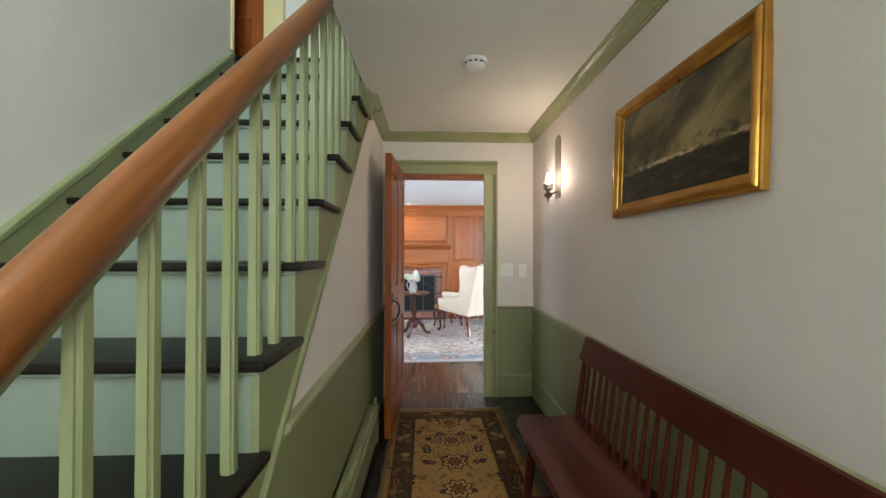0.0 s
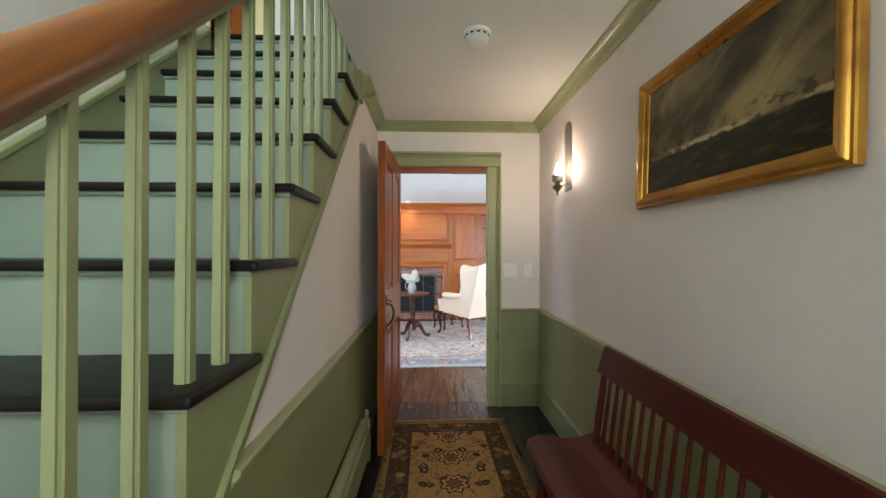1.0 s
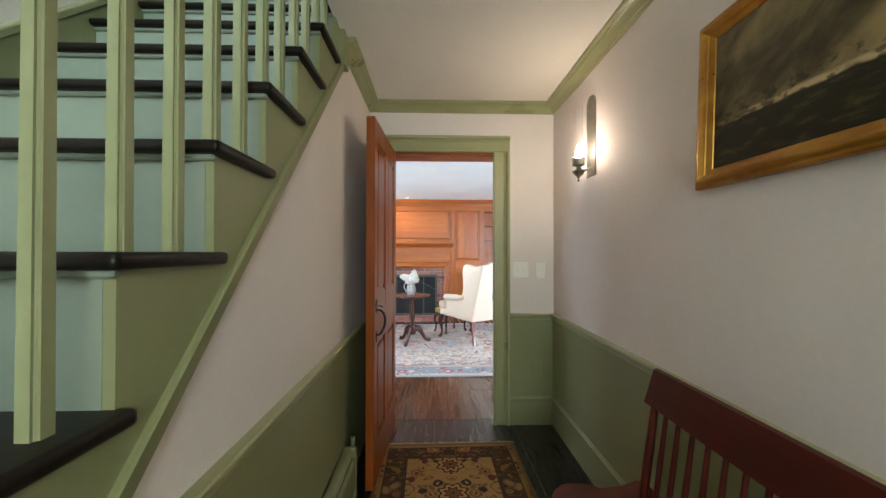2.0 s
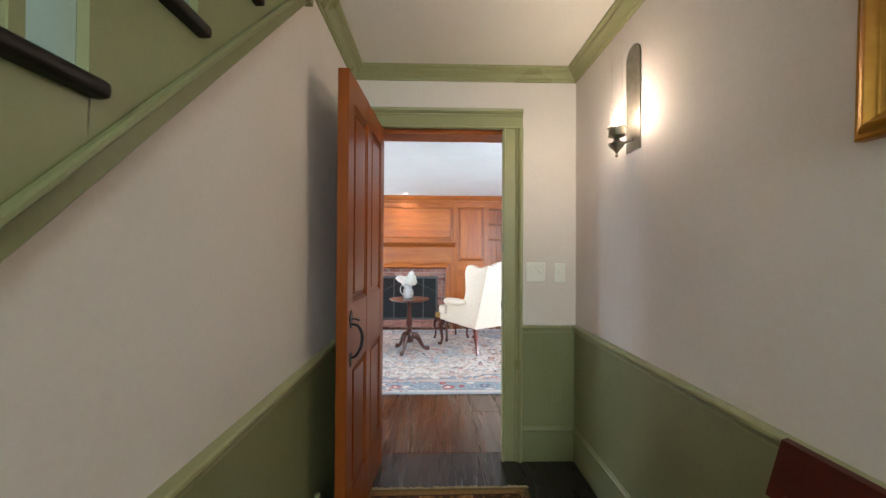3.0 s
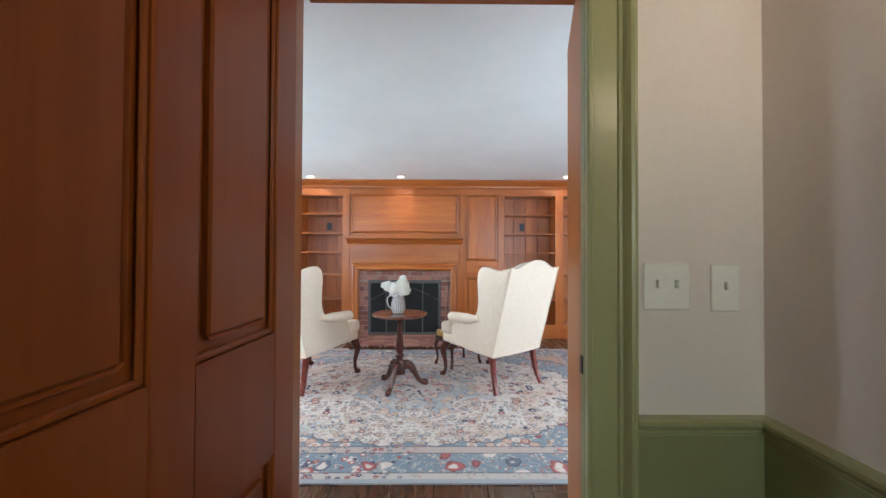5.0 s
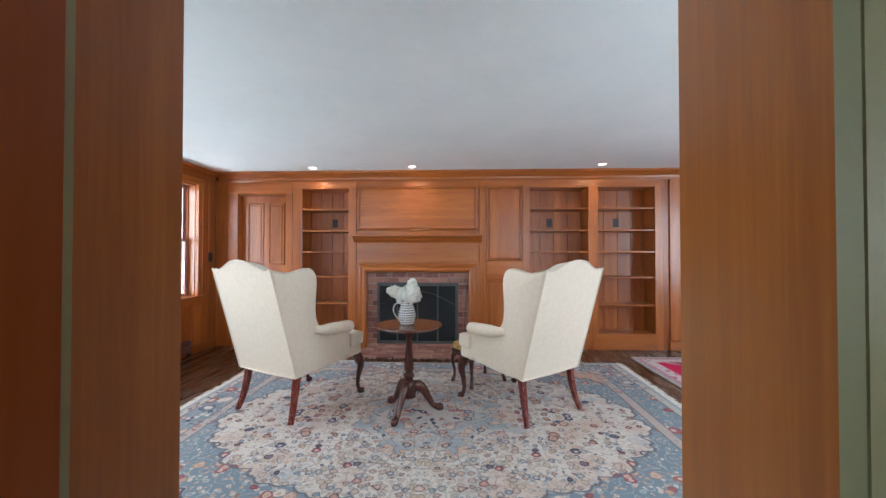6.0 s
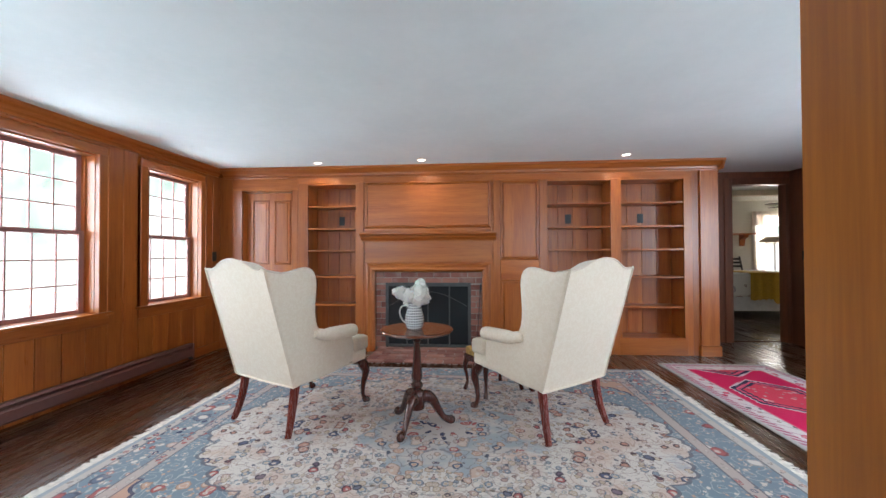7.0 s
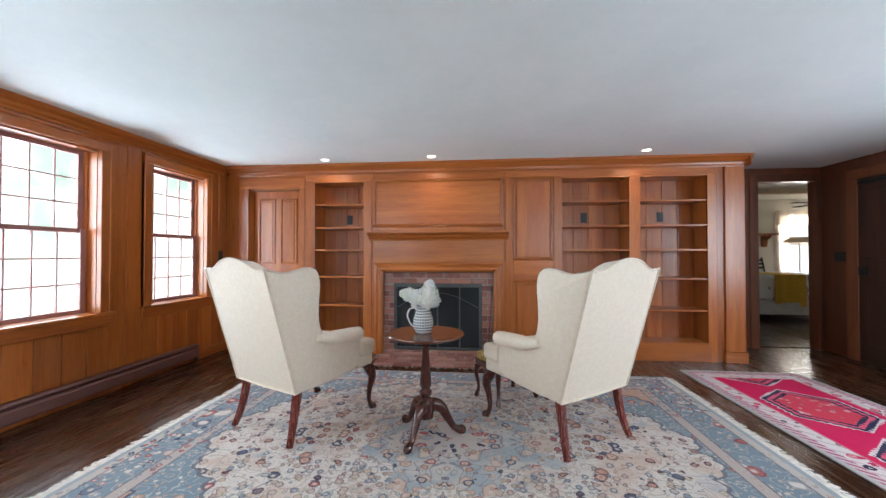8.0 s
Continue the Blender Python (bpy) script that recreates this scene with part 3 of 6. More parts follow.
structure("floor_upper", boxed(HX0, HX1, 0.5, 3.22, HC + 0.2, 2.598), FLOORHALL, "dark boarded floor of the upper storey", "floor")
structure("floor_landing_side", boxed(-1.9, -0.92, 2.98, 3.14, HC + 0.02, 2.597), FLOORHALL, "dark boarded landing at the stair head", "floor")
structure("ceiling_upper", boxed(-2.5, 1.44, -1.12, 4.2, 4.9, 5.0), CEIL_HALL, "plain plaster ceiling over the stair", "ceiling")

# wainscot, chair rail, base and crown of the hall
structure("wainscot_east", boxed(HX1 - 0.012, HX1, -1.0, HY1, 0.20, RAIL - 0.03, ), GREEN, "sage green painted wainscot board", "wainscot")
structure("wainscot_end", boxed(DX1 + 0.115, HX1 - 0.012, HY1 - 0.012, HY1, 0.20, RAIL - 0.03), GREEN, "sage green painted wainscot board", "wainscot")
WY = soffit_at(RAIL - 0.03)
bm = bmesh.new()
prism(bm, [(0.79, 0.0), (HY1, 0.0), (HY1, RAIL - 0.03), (WY, RAIL - 0.03), (0.79, soffit(0.79))],
      Matrix(((0, 0, 1, HX0), (1, 0, 0, 0), (0, 1, 0, 0), (0, 0, 0, 1))), 0.012)
structure("wainscot_west", bm, GREEN, "sage green painted wainscot under the stair", "wainscot")
RAILP = [(0, 0), (0.013, 0.0), (0.013, 0.006), (0.017, 0.010), (0.017, 0.017), (0.022, 0.019), (0.031, 0.028), (0.033, 0.033), (0.033, 0.041), (0.028, 0.046), (0, 0.046)]
structure("trim_rail_east", run(RAILP, "+y-x", (HX1, -1.0, RAIL - 0.046), HY1 + 1.0), TRIM, "sage green moulded chair rail", "chair rail")
structure("trim_rail_end", run(RAILP, "+x-y", (DX1 + 0.115, HY1, RAIL - 0.046), HX1 - DX1 - 0.143), TRIM, "sage green moulded chair rail", "chair rail")
structure("trim_rail_west", run(RAILP, "+y+x", (HX0, WY + 0.03, RAIL - 0.046), HY1 - WY - 0.03), TRIM, "sage green moulded chair rail", "chair rail")
BASEP = [(0, 0), (0.018, 0), (0.018, 0.176), (0.022, 0.180), (0.024, 0.188), (0.018, 0.196), (0.014, 0.206), (0, 0.212)]
structure("baseboard_east", run(BASEP, "+y-x", (HX1, -1.0, 0), HY1 + 1.0), GREEN, "sage green tall baseboard", "baseboard")
structure("baseboard_end", run(BASEP, "+x-y", (DX1 + 0.115, HY1, 0), HX1 - DX1 - 0.133), GREEN, "sage green tall baseboard", "baseboard")
CROWNP = [(0, 0), (0.010, 0), (0.013, 0.007), (0.020, 0.009), (0.020, 0.015), (0.026, 0.020), (0.034, 0.031), (0.047, 0.041), (0.056, 0.044), (0.056, 0.050), (0.064, 0.053), (0.072, 0.059), (0.072, 0.070), (0, 0.070)]
structure("trim_crown_east", run(CROWNP, "+y-x", (HX1, -1.0, HC - 0.070), HY1 + 1.0), TRIM, "sage green crown moulding", "crown moulding", )
structure("trim_crown_end", run(CROWNP, "+x-y", (HX0, HY1, HC - 0.070), HX1 - HX0 - 0.002), TRIM, "sage green crown moulding", "crown moulding")
structure("trim_crown_west", run(CROWNP, "+y+x", (HX0, 3.0, HC - 0.070), HY1 - 3.0), TRIM, "sage green crown moulding", "crown moulding")
structure("trim_crown_block", boxed(HX0 - 0.02, HX0 + 0.03, 2.93, 3.02, HC - 0.17, HC, bevel=0.003), GREEN, "sage green block that ends the crown moulding", "trim")

# door casing, lining
door_1 = thing("door_1", (0.5, HY1, 0), "sage green moulded door casing round an open doorway", "door frame", kind="structure")
CASEP = [(0, 0), (0.016, 0), (0.021, 0.004), (0.021, 0.010), (0.013, 0.015), (0.013, 0.074), (0.018, 0.077), (0.020, 0.083), (0.015, 0.087), (0.024, 0.093), (0.032, 0.100), (0.034, 0.108), (0.028, 0.113), (0.028, 0.118), (0, 0.118)]


def casing_leg(x, side, y, z0, z1, out):
    """Upright casing; the profile's width runs from the opening outwards."""
    m = Matrix(((0, side, 0, x), (out, 0, 0, y), (0, 0, 1, z0), (0, 0, 0, 1)))
    return prism(bmesh.new(), CASEP, m, z1 - z0)


part("casing", casing_leg(DX1, 1, HY1, 0, DZ + 0.004, -1), TRIM, door_1)
part("casing", casing_leg(DX0, -1, HY1, 0, DZ + 0.004, -1), TRIM, door_1)
part("casing", prism(bmesh.new(), CASEP, Matrix(((0, 0, 1, DX0 - 0.118), (-1, 0, 0, HY1), (0, 1, 0, DZ + 0.004), (0, 0, 0, 1))), DX1 - DX0 + 0.236), TRIM, door_1)
part("jamb", boxed(DX1, DX1 + 0.02, HY1 + 0.001, HY1 + 0.029, 0, DZ, bevel=0.002), GREEN, door_1)
part("jamb", boxed(DX0 - 0.02, DX0, HY1 + 0.001, HY1 + 0.016, 0, DZ, bevel=0.002), GREEN, door_1)
bm = prism(bmesh.new(), [(DX1 + 0.003, HY1 + 0.030), (0.984, 4.312), (0.991, 4.318), (1.01, 4.318), (1.01, RY0 + 0.003), (DX1 + 0.088, RY0 + 0.003), (DX1 + 0.088, HY1 + 0.030)], Matrix.Identity(4), DZ)
part("jamb", bm, LINING, door_1, "wide varnished wooden door lining")
bm = prism(bmesh.new(), [(DX0 - 0.006, HY1 + 0.017), (DX0 - 0.058, HY1 + 0.017), (DX0 - 0.058, RY0 + 0.002), (DX0 - 0.080, RY0 + 0.002), (DX0 - 0.080, 4.047), (DX0 - 0.044, 4.047)], Matrix.Identity(4), DZ)
part("jamb", bm, LINING, door_1, "varnished wooden door lining")
part("head", boxed(DX0 - 0.02, DX1 + 0.09, HY1 + 0.046, RY0 + 0.02, DZ - 0.012, DZ + 0.018, bevel=0.002), PINE_X, door_1, "varnished wooden lining over the doorway")
part("strike_plate", boxed(DX1 - 0.003, DX1 + 0.001, HY1 + 0.012, HY1 + 0.027, 0.90, 0.945, bevel=0.001), BLACK, door_1, "black iron strike plate")

# ---- large structure: the panelled room ----
W1, W2, W3 = (5.955, 6.655), (7.145, 7.845), (4.60, 5.30)
WZ0, WZ1 = 0.69, 2.03
structure("wall_room_west", wall_with_hole(RX0 - 0.16, RX0 - 0.02, RY0, 9.1, 0, RC + 0.1, [(w[0] - 0.06, w[1], WZ0, WZ1) for w in (W3, W1, W2)], "y"), PINE,
          "wall behind the wood panelling, with window openings", "wall")
# the two openings beside the doorway are unseen, added for lamps
structure("wall_room_south", wall_with_hole(RX0 - 0.16, RX1 + 0.12, RY0 - 0.12, RY0, 0, RC + 0.1,
          [(DX0 - 0.06, DX1 + 0.09, 0, DZ + 0.02), (1.6, 2.6, WZ0, WZ1), (-2.2, -0.9, WZ0, WZ1)]), PINE, "wood-panelled wall with the doorway to the hall", "wall")
# the opening in this wall is unseen, added for a lamp
structure("wall_room_east", wall_with_hole(RX1, RX1 + 0.12, RY0, 8.9, 0, RC + 0.1, [(4.7, 6.2, WZ0, WZ1)], "y"), PINE_SHADED, "cedar-panelled wall, its shade put into the dark colour", "wall")
structure("wall_room_north", boxed(RX0, 3.33, 8.52, 8.6, 0, RC + 0.1), PINE, "wall behind the bookcases", "wall")
structure("wall_passage_west", boxed(3.33, 3.45, 8.52, 8.9, 0, RC + 0.1), PINE, "wood-panelled wall of the passage", "wall")
structure("wall_passage_north", wall_with_hole(3.33, RX1 + 0.12, 8.9, 9.02, 0, RC + 0.1, [(3.94, 4.61, 0, 2.07)]), PINE_SHADED, "wood-panelled wall with an open doorway", "wall")
structure("ceiling_room", boxed(RX0 - 0.16, RX1 + 0.12, RY0 - 0.12, 9.1, RC, RC + 0.12), CEIL_ROOM, "uneven white plaster ceiling", "ceiling")
structure("ground", boxed(-60, 60, -60, 80, -0.30, -0.06), paint("lawn", (0.10, 0.17, 0.05), 0.9, 0.4, 3.0, 0.5), "mown lawn round the house", "ground")


def bedroom():
    white = paint("bedroom_plaster", (0.74, 0.72, 0.66), 0.8, 0.04, 1.5, 0.2)
    structure("wall_bedroom_west", boxed(3.2, 3.3, 9.02, 12.6, 0, 2.4), white, "white plastered bedroom wall", "wall")
    structure("wall_bedroom_east", boxed(8.6, 8.7, 9.02, 12.6, 0, 2.4), white, "white plastered bedroom wall", "wall")
    structure("wall_bedroom_north", wall_with_hole(3.2, 8.7, 12.6, 12.7, 0, 2.4, [(6.90, 7.80, 0.75, 1.98)]), white, "white plastered bedroom wall with a window", "wall")
    structure("wall_bedroom_south", boxed(4.78, 8.7, 8.92, 9.018, 0, 2.4), white, "white plastered bedroom wall", "wall")
    structure("ceiling_bedroom", boxed(3.2, 8.7, 9.02, 12.7, 2.35, 2.45), white, "white bedroom ceiling", "ceiling")
    structure("floor_bedroom", boxed(3.2, 8.7, 9.02, 12.7, -0.06, -0.002), FLOOR, "dark polished bedroom floor", "floor")


bedroom()

# ---- the staircase ----
STEP, RUN, TH = 0.2245, 0.2355, 0.026
stair = thing("staircase", (-0.6, 0.7, 0), "green painted staircase with dark treads and varnished handrail", "staircase")
SX0, SX1 = -0.918, -0.062


def tread_z(k):
    return 0.803 + STEP * k


def tread_y(k):
    """The front of a tread's nosing."""
    return 1.400 + RUN * (k - 1)


for k in range(-3, 9):
    z, y = tread_z(k), tread_y(k)
    back = y + RUN + 0.045
    bm = boxed(SX0, SX1 + 0.055, y, back if k < 8 else 3.176, z - TH, z, bevel=0.011, seg=3)
    part("tread", bm, DARKTREAD, stair, "worn dark brown tread with rounded nosing" if k == 0 else "", smooth=True)
    part("scotia", boxed(SX0, SX1 + 0.035, y + 0.018, y + 0.034, z - TH - 0.012, z - TH + 0.002, bevel=0.004), RISER, stair)
    part("riser", boxed(SX0, SX1 + 0.012, y + 0.03, y + 0.045, z - STEP, z - TH + 0.004), RISER, stair, "pale seafoam painted riser" if k == 0 else "")
    if k < 8:
        end = bmesh.new()  # the cut string under each tread's end
        prism(end, [(y + 0.031, z - TH), (y + RUN + 0.034, z - TH), (y + RUN + 0.034, z - TH - 0.0), (y + RUN + 0.034, soffit(y + RUN + 0.034) - 0.01), (y + 0.031, soffit(y + 0.031) - 0.01)][:2]
              + [(y + RUN + 0.0305, soffit(y + RUN + 0.031) - 0.01), (y + 0.031, soffit(y + 0.031) - 0.01)], Matrix(((0, 0, 1, HX0 - 0.02), (1, 0, 0, 0), (0, 1, 0, 0), (0, 0, 0, 1))), 0.028)
        part("string", end, GREEN, stair)
# moulding along the foot of the string
ang = math.atan(SLOPE)
y0, y1 = 0.80, 3.06
L = math.hypot(y1 - y0, (y1 - y0) * SLOPE)
for off, w, d in ((-0.012, 0.035, 0.014), (0.010, 0.014, 0.022)):
    bm = boxed(0, d, 0, L, off - w / 2, off + w / 2, bevel=0.004)
    bm.transform(Matrix.Translation((HX0, y0, soffit(y0))) @ Matrix.Rotation(ang, 4, "X"))
    part("string_moulding", bm, GREEN, stair)
# skirt against the outer wall
bm = bmesh.new()
prism(bm, [(0.75, 0.0), (0.95, 0.0), (2.98, 1.98), (2.98, 2.578), (0.75, 0.445)],
      Matrix(((0, 0, 1, -0.92), (1, 0, 0, 0), (0, 1, 0, 0), (0, 0, 0, 1))), 0.022)
part("skirt", bm, GREEN, stair)
bm = boxed(0, 0.03, 0, 3.08, -0.012, 0.012, bevel=0.004)
bm.transform(Matrix.Translation((-0.92, 0.75, 0.445)) @ Matrix.Rotation(math.atan2(2.578 - 0.445, 2.23), 4, "X"))
part("skirt_cap", bm, GREEN, stair)
# balusters, two to a tread, and the handrail above them


def rail_z(y):
    return 1.60 + (y - 1.353) * 0.972


BX = -0.062
for i in range(-5, 15):
    y = 1.354 + i * RUN / 2
    k = math.floor((y - tread_y(0) + 0.002) / RUN)
    zb, zt = tread_z(min(k, 8)), rail_z(y)
    bm = bmesh.new()
    half, top = 0.0150, 0.0128
    bmesh.ops.create_cube(bm, size=1, matrix=Matrix.LocRotScale((BX, y, (zb + zt) / 2), None, (half * 2, half * 2, zt - zb)))
    for v in bm.verts:
        if v.co.z > (zb + zt) / 2:
            v.co.x, v.co.y = BX + (v.co.x - BX) * top / half, y + (v.co.y - y) * top / half
    bmesh.ops.bevel(bm, geom=[e for e in bm.edges if abs(e.verts[0].co.z - e.verts[1].co.z) > 0.1], offset=0.006, segments=3, affect="EDGES")
    part("baluster", bm, GREEN, stair)
rail = tube([(0, y, 0) for y in (0, 0.5, 1.2, 1.9, 2.6, 3.42)], 0.0335, 24, 1.08)
hr = part("handrail", rail, HANDRAIL, stair, "round varnished wooden handrail, worn on top", local=True, smooth=True)
hr.matrix_basis = Matrix.Translation((BX + 0.6, 0.62 - 0.7, rail_z(0.62) + 0.032)) @ Matrix.Rotation(math.atan(0.972), 4, "X")
bm = boxed(-0.017, 0.017, 0, 3.42, -0.012, 0.006, bevel=0.002)
part("subrail", bm, GREEN, stair, "thin green strip under the handrail", local=True).matrix_basis = Matrix.Translation((BX + 0.6, 0.62 - 0.7, rail_z(0.62) - 0.006)) @ Matrix.Rotation(math.atan(0.972), 4, "X")
newel = lathe([(0.05, 0.0), (0.05, 0.35), (0.035, 0.38), (0.04, 0.6), (0.032, 0.85), (0.045, 0.9), (0.045, 1.02), (0.05, 1.03), (0.02, 1.06)], BX, 0.64, 16)
part("newel_post", newel, GREEN, stair, smooth=True)

upper_door = thing("upper_door", (-1.2, 3.21, 2.6), "closed reddish wooden panel door in a cream casing upstairs", "door")
part("leaf", boxed(-1.58, -0.80, 3.19, 3.22, 2.6, 4.6), DOORWOOD, upper_door)
for px0, px1 in ((-1.50, -1.24), (-1.15, -0.89)):
    part("panel", boxed(px0, px1, 3.18, 3.20, 2.72, 2.95, bevel=0.008), DOORWOOD, upper_door)
    part("panel", boxed(px0, px1, 3.18, 3.20, 3.08, 4.45, bevel=0.008), DOORWOOD, upper_door)
part("casing", boxed(-0.80, -0.66, 3.175, 3.22, 2.6, 4.7, bevel=0.006), IVORYPL, upper_door, "cream painted casing")
part("casing", boxed(-1.72, -1.58, 3.175, 3.22, 2.6, 4.7, bevel=0.006), IVORYPL, upper_door)
structure("trim_landing_corner", boxed(-1.045, -0.905, 2.975, 3.0, 2.6, 4.7, bevel=0.005), IVORYPL, "cream painted corner trim at the stair head", "trim")


# ---- things in the hall ----
def hall_door():
    d = thing("hall_door", pose(0.108, 3.815, 0, 0, 0, -90 - 2.8), "open reddish varnished pine door with six raised panels", "door")
    w, t, h = 0.748, 0.045, 1.962
    xs = (0.0, 0.092, 0.333, 0.420, 0.662, w)
    for a, b in ((xs[0], xs[1]), (xs[2], xs[3]), (xs[4], xs[5])):
        part("stile", boxed(a, b, 0, t, 0.015, h, bevel=0.003), DOORWOOD, d, local=True)
    zs = ((0.015, 0.24), (0.768, 1.028), (1.85, h))
    for a, b in zs:
        for p, q in ((xs[1], xs[2]), (xs[3], xs[4])):
            part("rail", boxed(p, q, 0.001, t - 0.001, a, b), DOORWOOD, d, local=True)
    for p, q in ((xs[1], xs[2]), (xs[3], xs[4])):
        for a, b in ((0.24, 0.768), (1.028, 1.85)):
            bm = boxed(p, q, 0.014, t - 0.014, a, b)
            for y0, y1 in ((0.004, 0.015), (t - 0.015, t - 0.004)):
                box(bm, p + 0.028, q - 0.028, y0, y1, a + 0.03, b - 0.03, bevel=0.010)
            part("panel", bm, DOORWOOD, d, local=True)
            edge = bmesh.new()
            for y in (0.005, t - 0.013):
                for bx in ((p, p + 0.012, a, b), (q - 0.012, q, a, b), (p, q, a, a + 0.012), (p, q, b - 0.012, b)):
                    box(edge, bx[0], bx[1], y, y + 0.008, bx[2], bx[3], bevel=0.003)
            part("panel_moulding", edge, DOORWOOD, d, local=True)
    for side in (-1, 1):
        y = t if side > 0 else 0.0
        gx = w - 0.050
        latch = part("latch_plate", prism(bmesh.new(), [(-0.008, 0.93), (0.008, 0.93), (0.017, 0.955), (0.021, 0.975), (0.012, 0.990), (0, 1.000), (-0.012, 0.990), (-0.021, 0.975), (-0.017, 0.955)],
                     Matrix(((1, 0, 0, gx), (0, 0, side, y), (0, 1, 0, 0), (0, 0, 0, 1))), 0.004), BLACK, d, "black iron thumb latch", local=True)
        if side < 0:
            continue
        part("latch_foot", prism(bmesh.new(), [(-0.006, 0.83), (0.006, 0.83), (0.013, 0.805), (0.010, 0.785), (0, 0.772), (-0.010, 0.785), (-0.013, 0.805)],
             Matrix(((1, 0, 0, gx), (0, 0, side, y), (0, 1, 0, 0), (0, 0, 0, 1))), 0.004), BLACK, latch, local=True)
        grip = spline([(gx, y + 0.004, 0.945), (gx, y + 0.030, 0.938), (gx, y + 0.047, 0.905), (gx, y + 0.044, 0.860), (gx, y + 0.026, 0.822), (gx, y + 0.004, 0.808)])
        part("grip", tube(grip, [0.0042 + 0.0026 * math.sin(math.pi * i / (len(grip) - 1)) for i in range(len(grip))], 8), BLACK, latch, local=True, smooth=True)
        part("thumb_piece", tube([(gx, y, 0.965), (gx, y + 0.02, 0.967), (gx, y + 0.036, 0.960)], [0.004, 0.006, 0.010], 8, 0.4), BLACK, latch, local=True)


hall_door()


def picture():
    p = thing("framed_painting", pose(HX1 - 0.004, 1.90, 1.715, 0, 2.0, 0), "dark stormy landscape painting in a broad gilt frame", "painting")
    hy, hz = 0.41, 0.262
    prof = [(0, 0), (0.0, 0.020), (0.004, 0.024), (0.011, 0.024), (0.013, 0.029), (0.019, 0.034), (0.026, 0.034), (0.031, 0.029), (0.036, 0.024), (0.040, 0.023), (0.041, 0.019), (0.047, 0.016), (0.053, 0.011), (0.056, 0.011), (0.058, 0.008), (0.058, 0)]
    # each side of the frame is mitred
    for i in range(4):
        a = hy if i % 2 == 0 else hz
        b = hz if i % 2 == 0 else hy
        bm = bmesh.new()
        rows = [[bm.verts.new((-d, s * (a - w), -(b - w))) for w, d in prof] for s in (-1, 1)]
        k = len(prof)
        for j in range(k):
            bm.faces.new((rows[0][j], rows[1][j], rows[1][(j + 1) % k], rows[0][(j + 1) % k]))
        bm.faces.new(rows[0]), bm.faces.new(rows[1][::-1])
        bmesh.ops.recalc_face_normals(bm, faces=bm.faces[:])
        bm.transform(Matrix.Rotation(i * math.pi / 2, 4, "X"))
        part("frame_side", bm, GILT, p, local=True, smooth=True)
    part("canvas", boxed(-0.007, -0.002, -hy + 0.052, hy - 0.052, -hz + 0.052, hz - 0.052), CANVAS, p, "dark oil-painted canvas", local=True)


picture()


def sconce():
    s = thing("wall_sconce", (HX1, 3.172, 1.675), "pewter wall sconce with glass chimney, lit", "wall lamp")
    out = [(-0.055, 0.0)] + [(0.055, 0.0)] + [(0.055 * math.cos(a), 0.40 + 0.055 * math.sin(a)) for a in [math.pi * k / 12 for k in range(13)]]
    bm = prism(bmesh.new(), out, Matrix(((0, 0, -1, 0), (1, 0, 0, 0), (0, 1, 0, 0), (0, 0, 0, 1))), 0.006)
    part("back_plate", bm, PEWTER, s, "tall arched polished pewter plate", local=True)
    part("arm", tube(spline([(-0.004, 0, 0.05), (-0.045, 0, 0.035), (-0.075, 0, 0.05)]), 0.006, 10), PEWTER, s, local=True, smooth=True)
    cup = lathe([(0.002, -0.03), (0.008, -0.022), (0.004, -0.012), (0.012, 0.0), (0.03, 0.018), (0.034, 0.03), (0.02, 0.036), (0.012, 0.05), (0.022, 0.058), (0.034, 0.062), (0.034, 0.095), (0.03, 0.096), (0.03, 0.066), (0.004, 0.066)], -0.075, 0, 20)
    part("cup", cup, PEWTER, s, local=True, smooth=True)
    teeth = bmesh.new()
    for k in range(14):
        a = 2 * math.pi * k / 14
        bmesh.ops.create_icosphere(teeth, subdivisions=1, radius=0.006, matrix=Matrix.Translation((-0.075 + 0.033 * math.cos(a), 0.033 * math.sin(a), 0.098)))
    part("gallery", teeth, PEWTER, s, local=True)
    chim = tube([(-0.075, 0, z) for z in (0.075, 0.11, 0.15, 0.19, 0.26, 0.40)], [0.024, 0.034, 0.036, 0.028, 0.022, 0.021], 24)
    bmesh.ops.delete(chim, geom=[f for f in chim.faces if len(f.verts) > 4], context="FACES_ONLY")
    c = part("chimney", chim, PANE, s, "clear glass chimney", local=True, smooth=True)
    c.visible_shadow = False
    bulb = part("bulb", lathe([(0.008, 0.075), (0.012, 0.10), (0.016, 0.125), (0.012, 0.155), (0.002, 0.185)], -0.075, 0, 16), glow("lit_bulb", (1.0, 0.85, 0.62), 26), s, "glowing flame bulb", local=True, smooth=True)
    bulb.visible_shadow = False


sconce()


def wall_plate(name, m, w, h, toggles, label, category, mat=WHITEPL, dark=None):
    """A switch or outlet plate; local x across, z up, -y out of the wall."""
    s = thing(name, m, label, category)
    part("plate", boxed(-w / 2, w / 2, -0.006, 0, -h / 2, h / 2, bevel=0.003), mat, s, local=True)
    for x, z, kind in toggles:
        if kind == "toggle":
            part("toggle", boxed(x - 0.005, x + 0.005, -0.018, -0.005, z - 0.004, z + 0.016, bevel=0.002), dark or mat, s, local=True)
        else:
            part("socket", lathe([(0.016, 0.0), (0.016, 0.002), (0.014, 0.003)], 0, 0, 16), dark or mat, s, local=True).matrix_basis = pose(x, -0.005, z, 90, 0, 0)
    return s


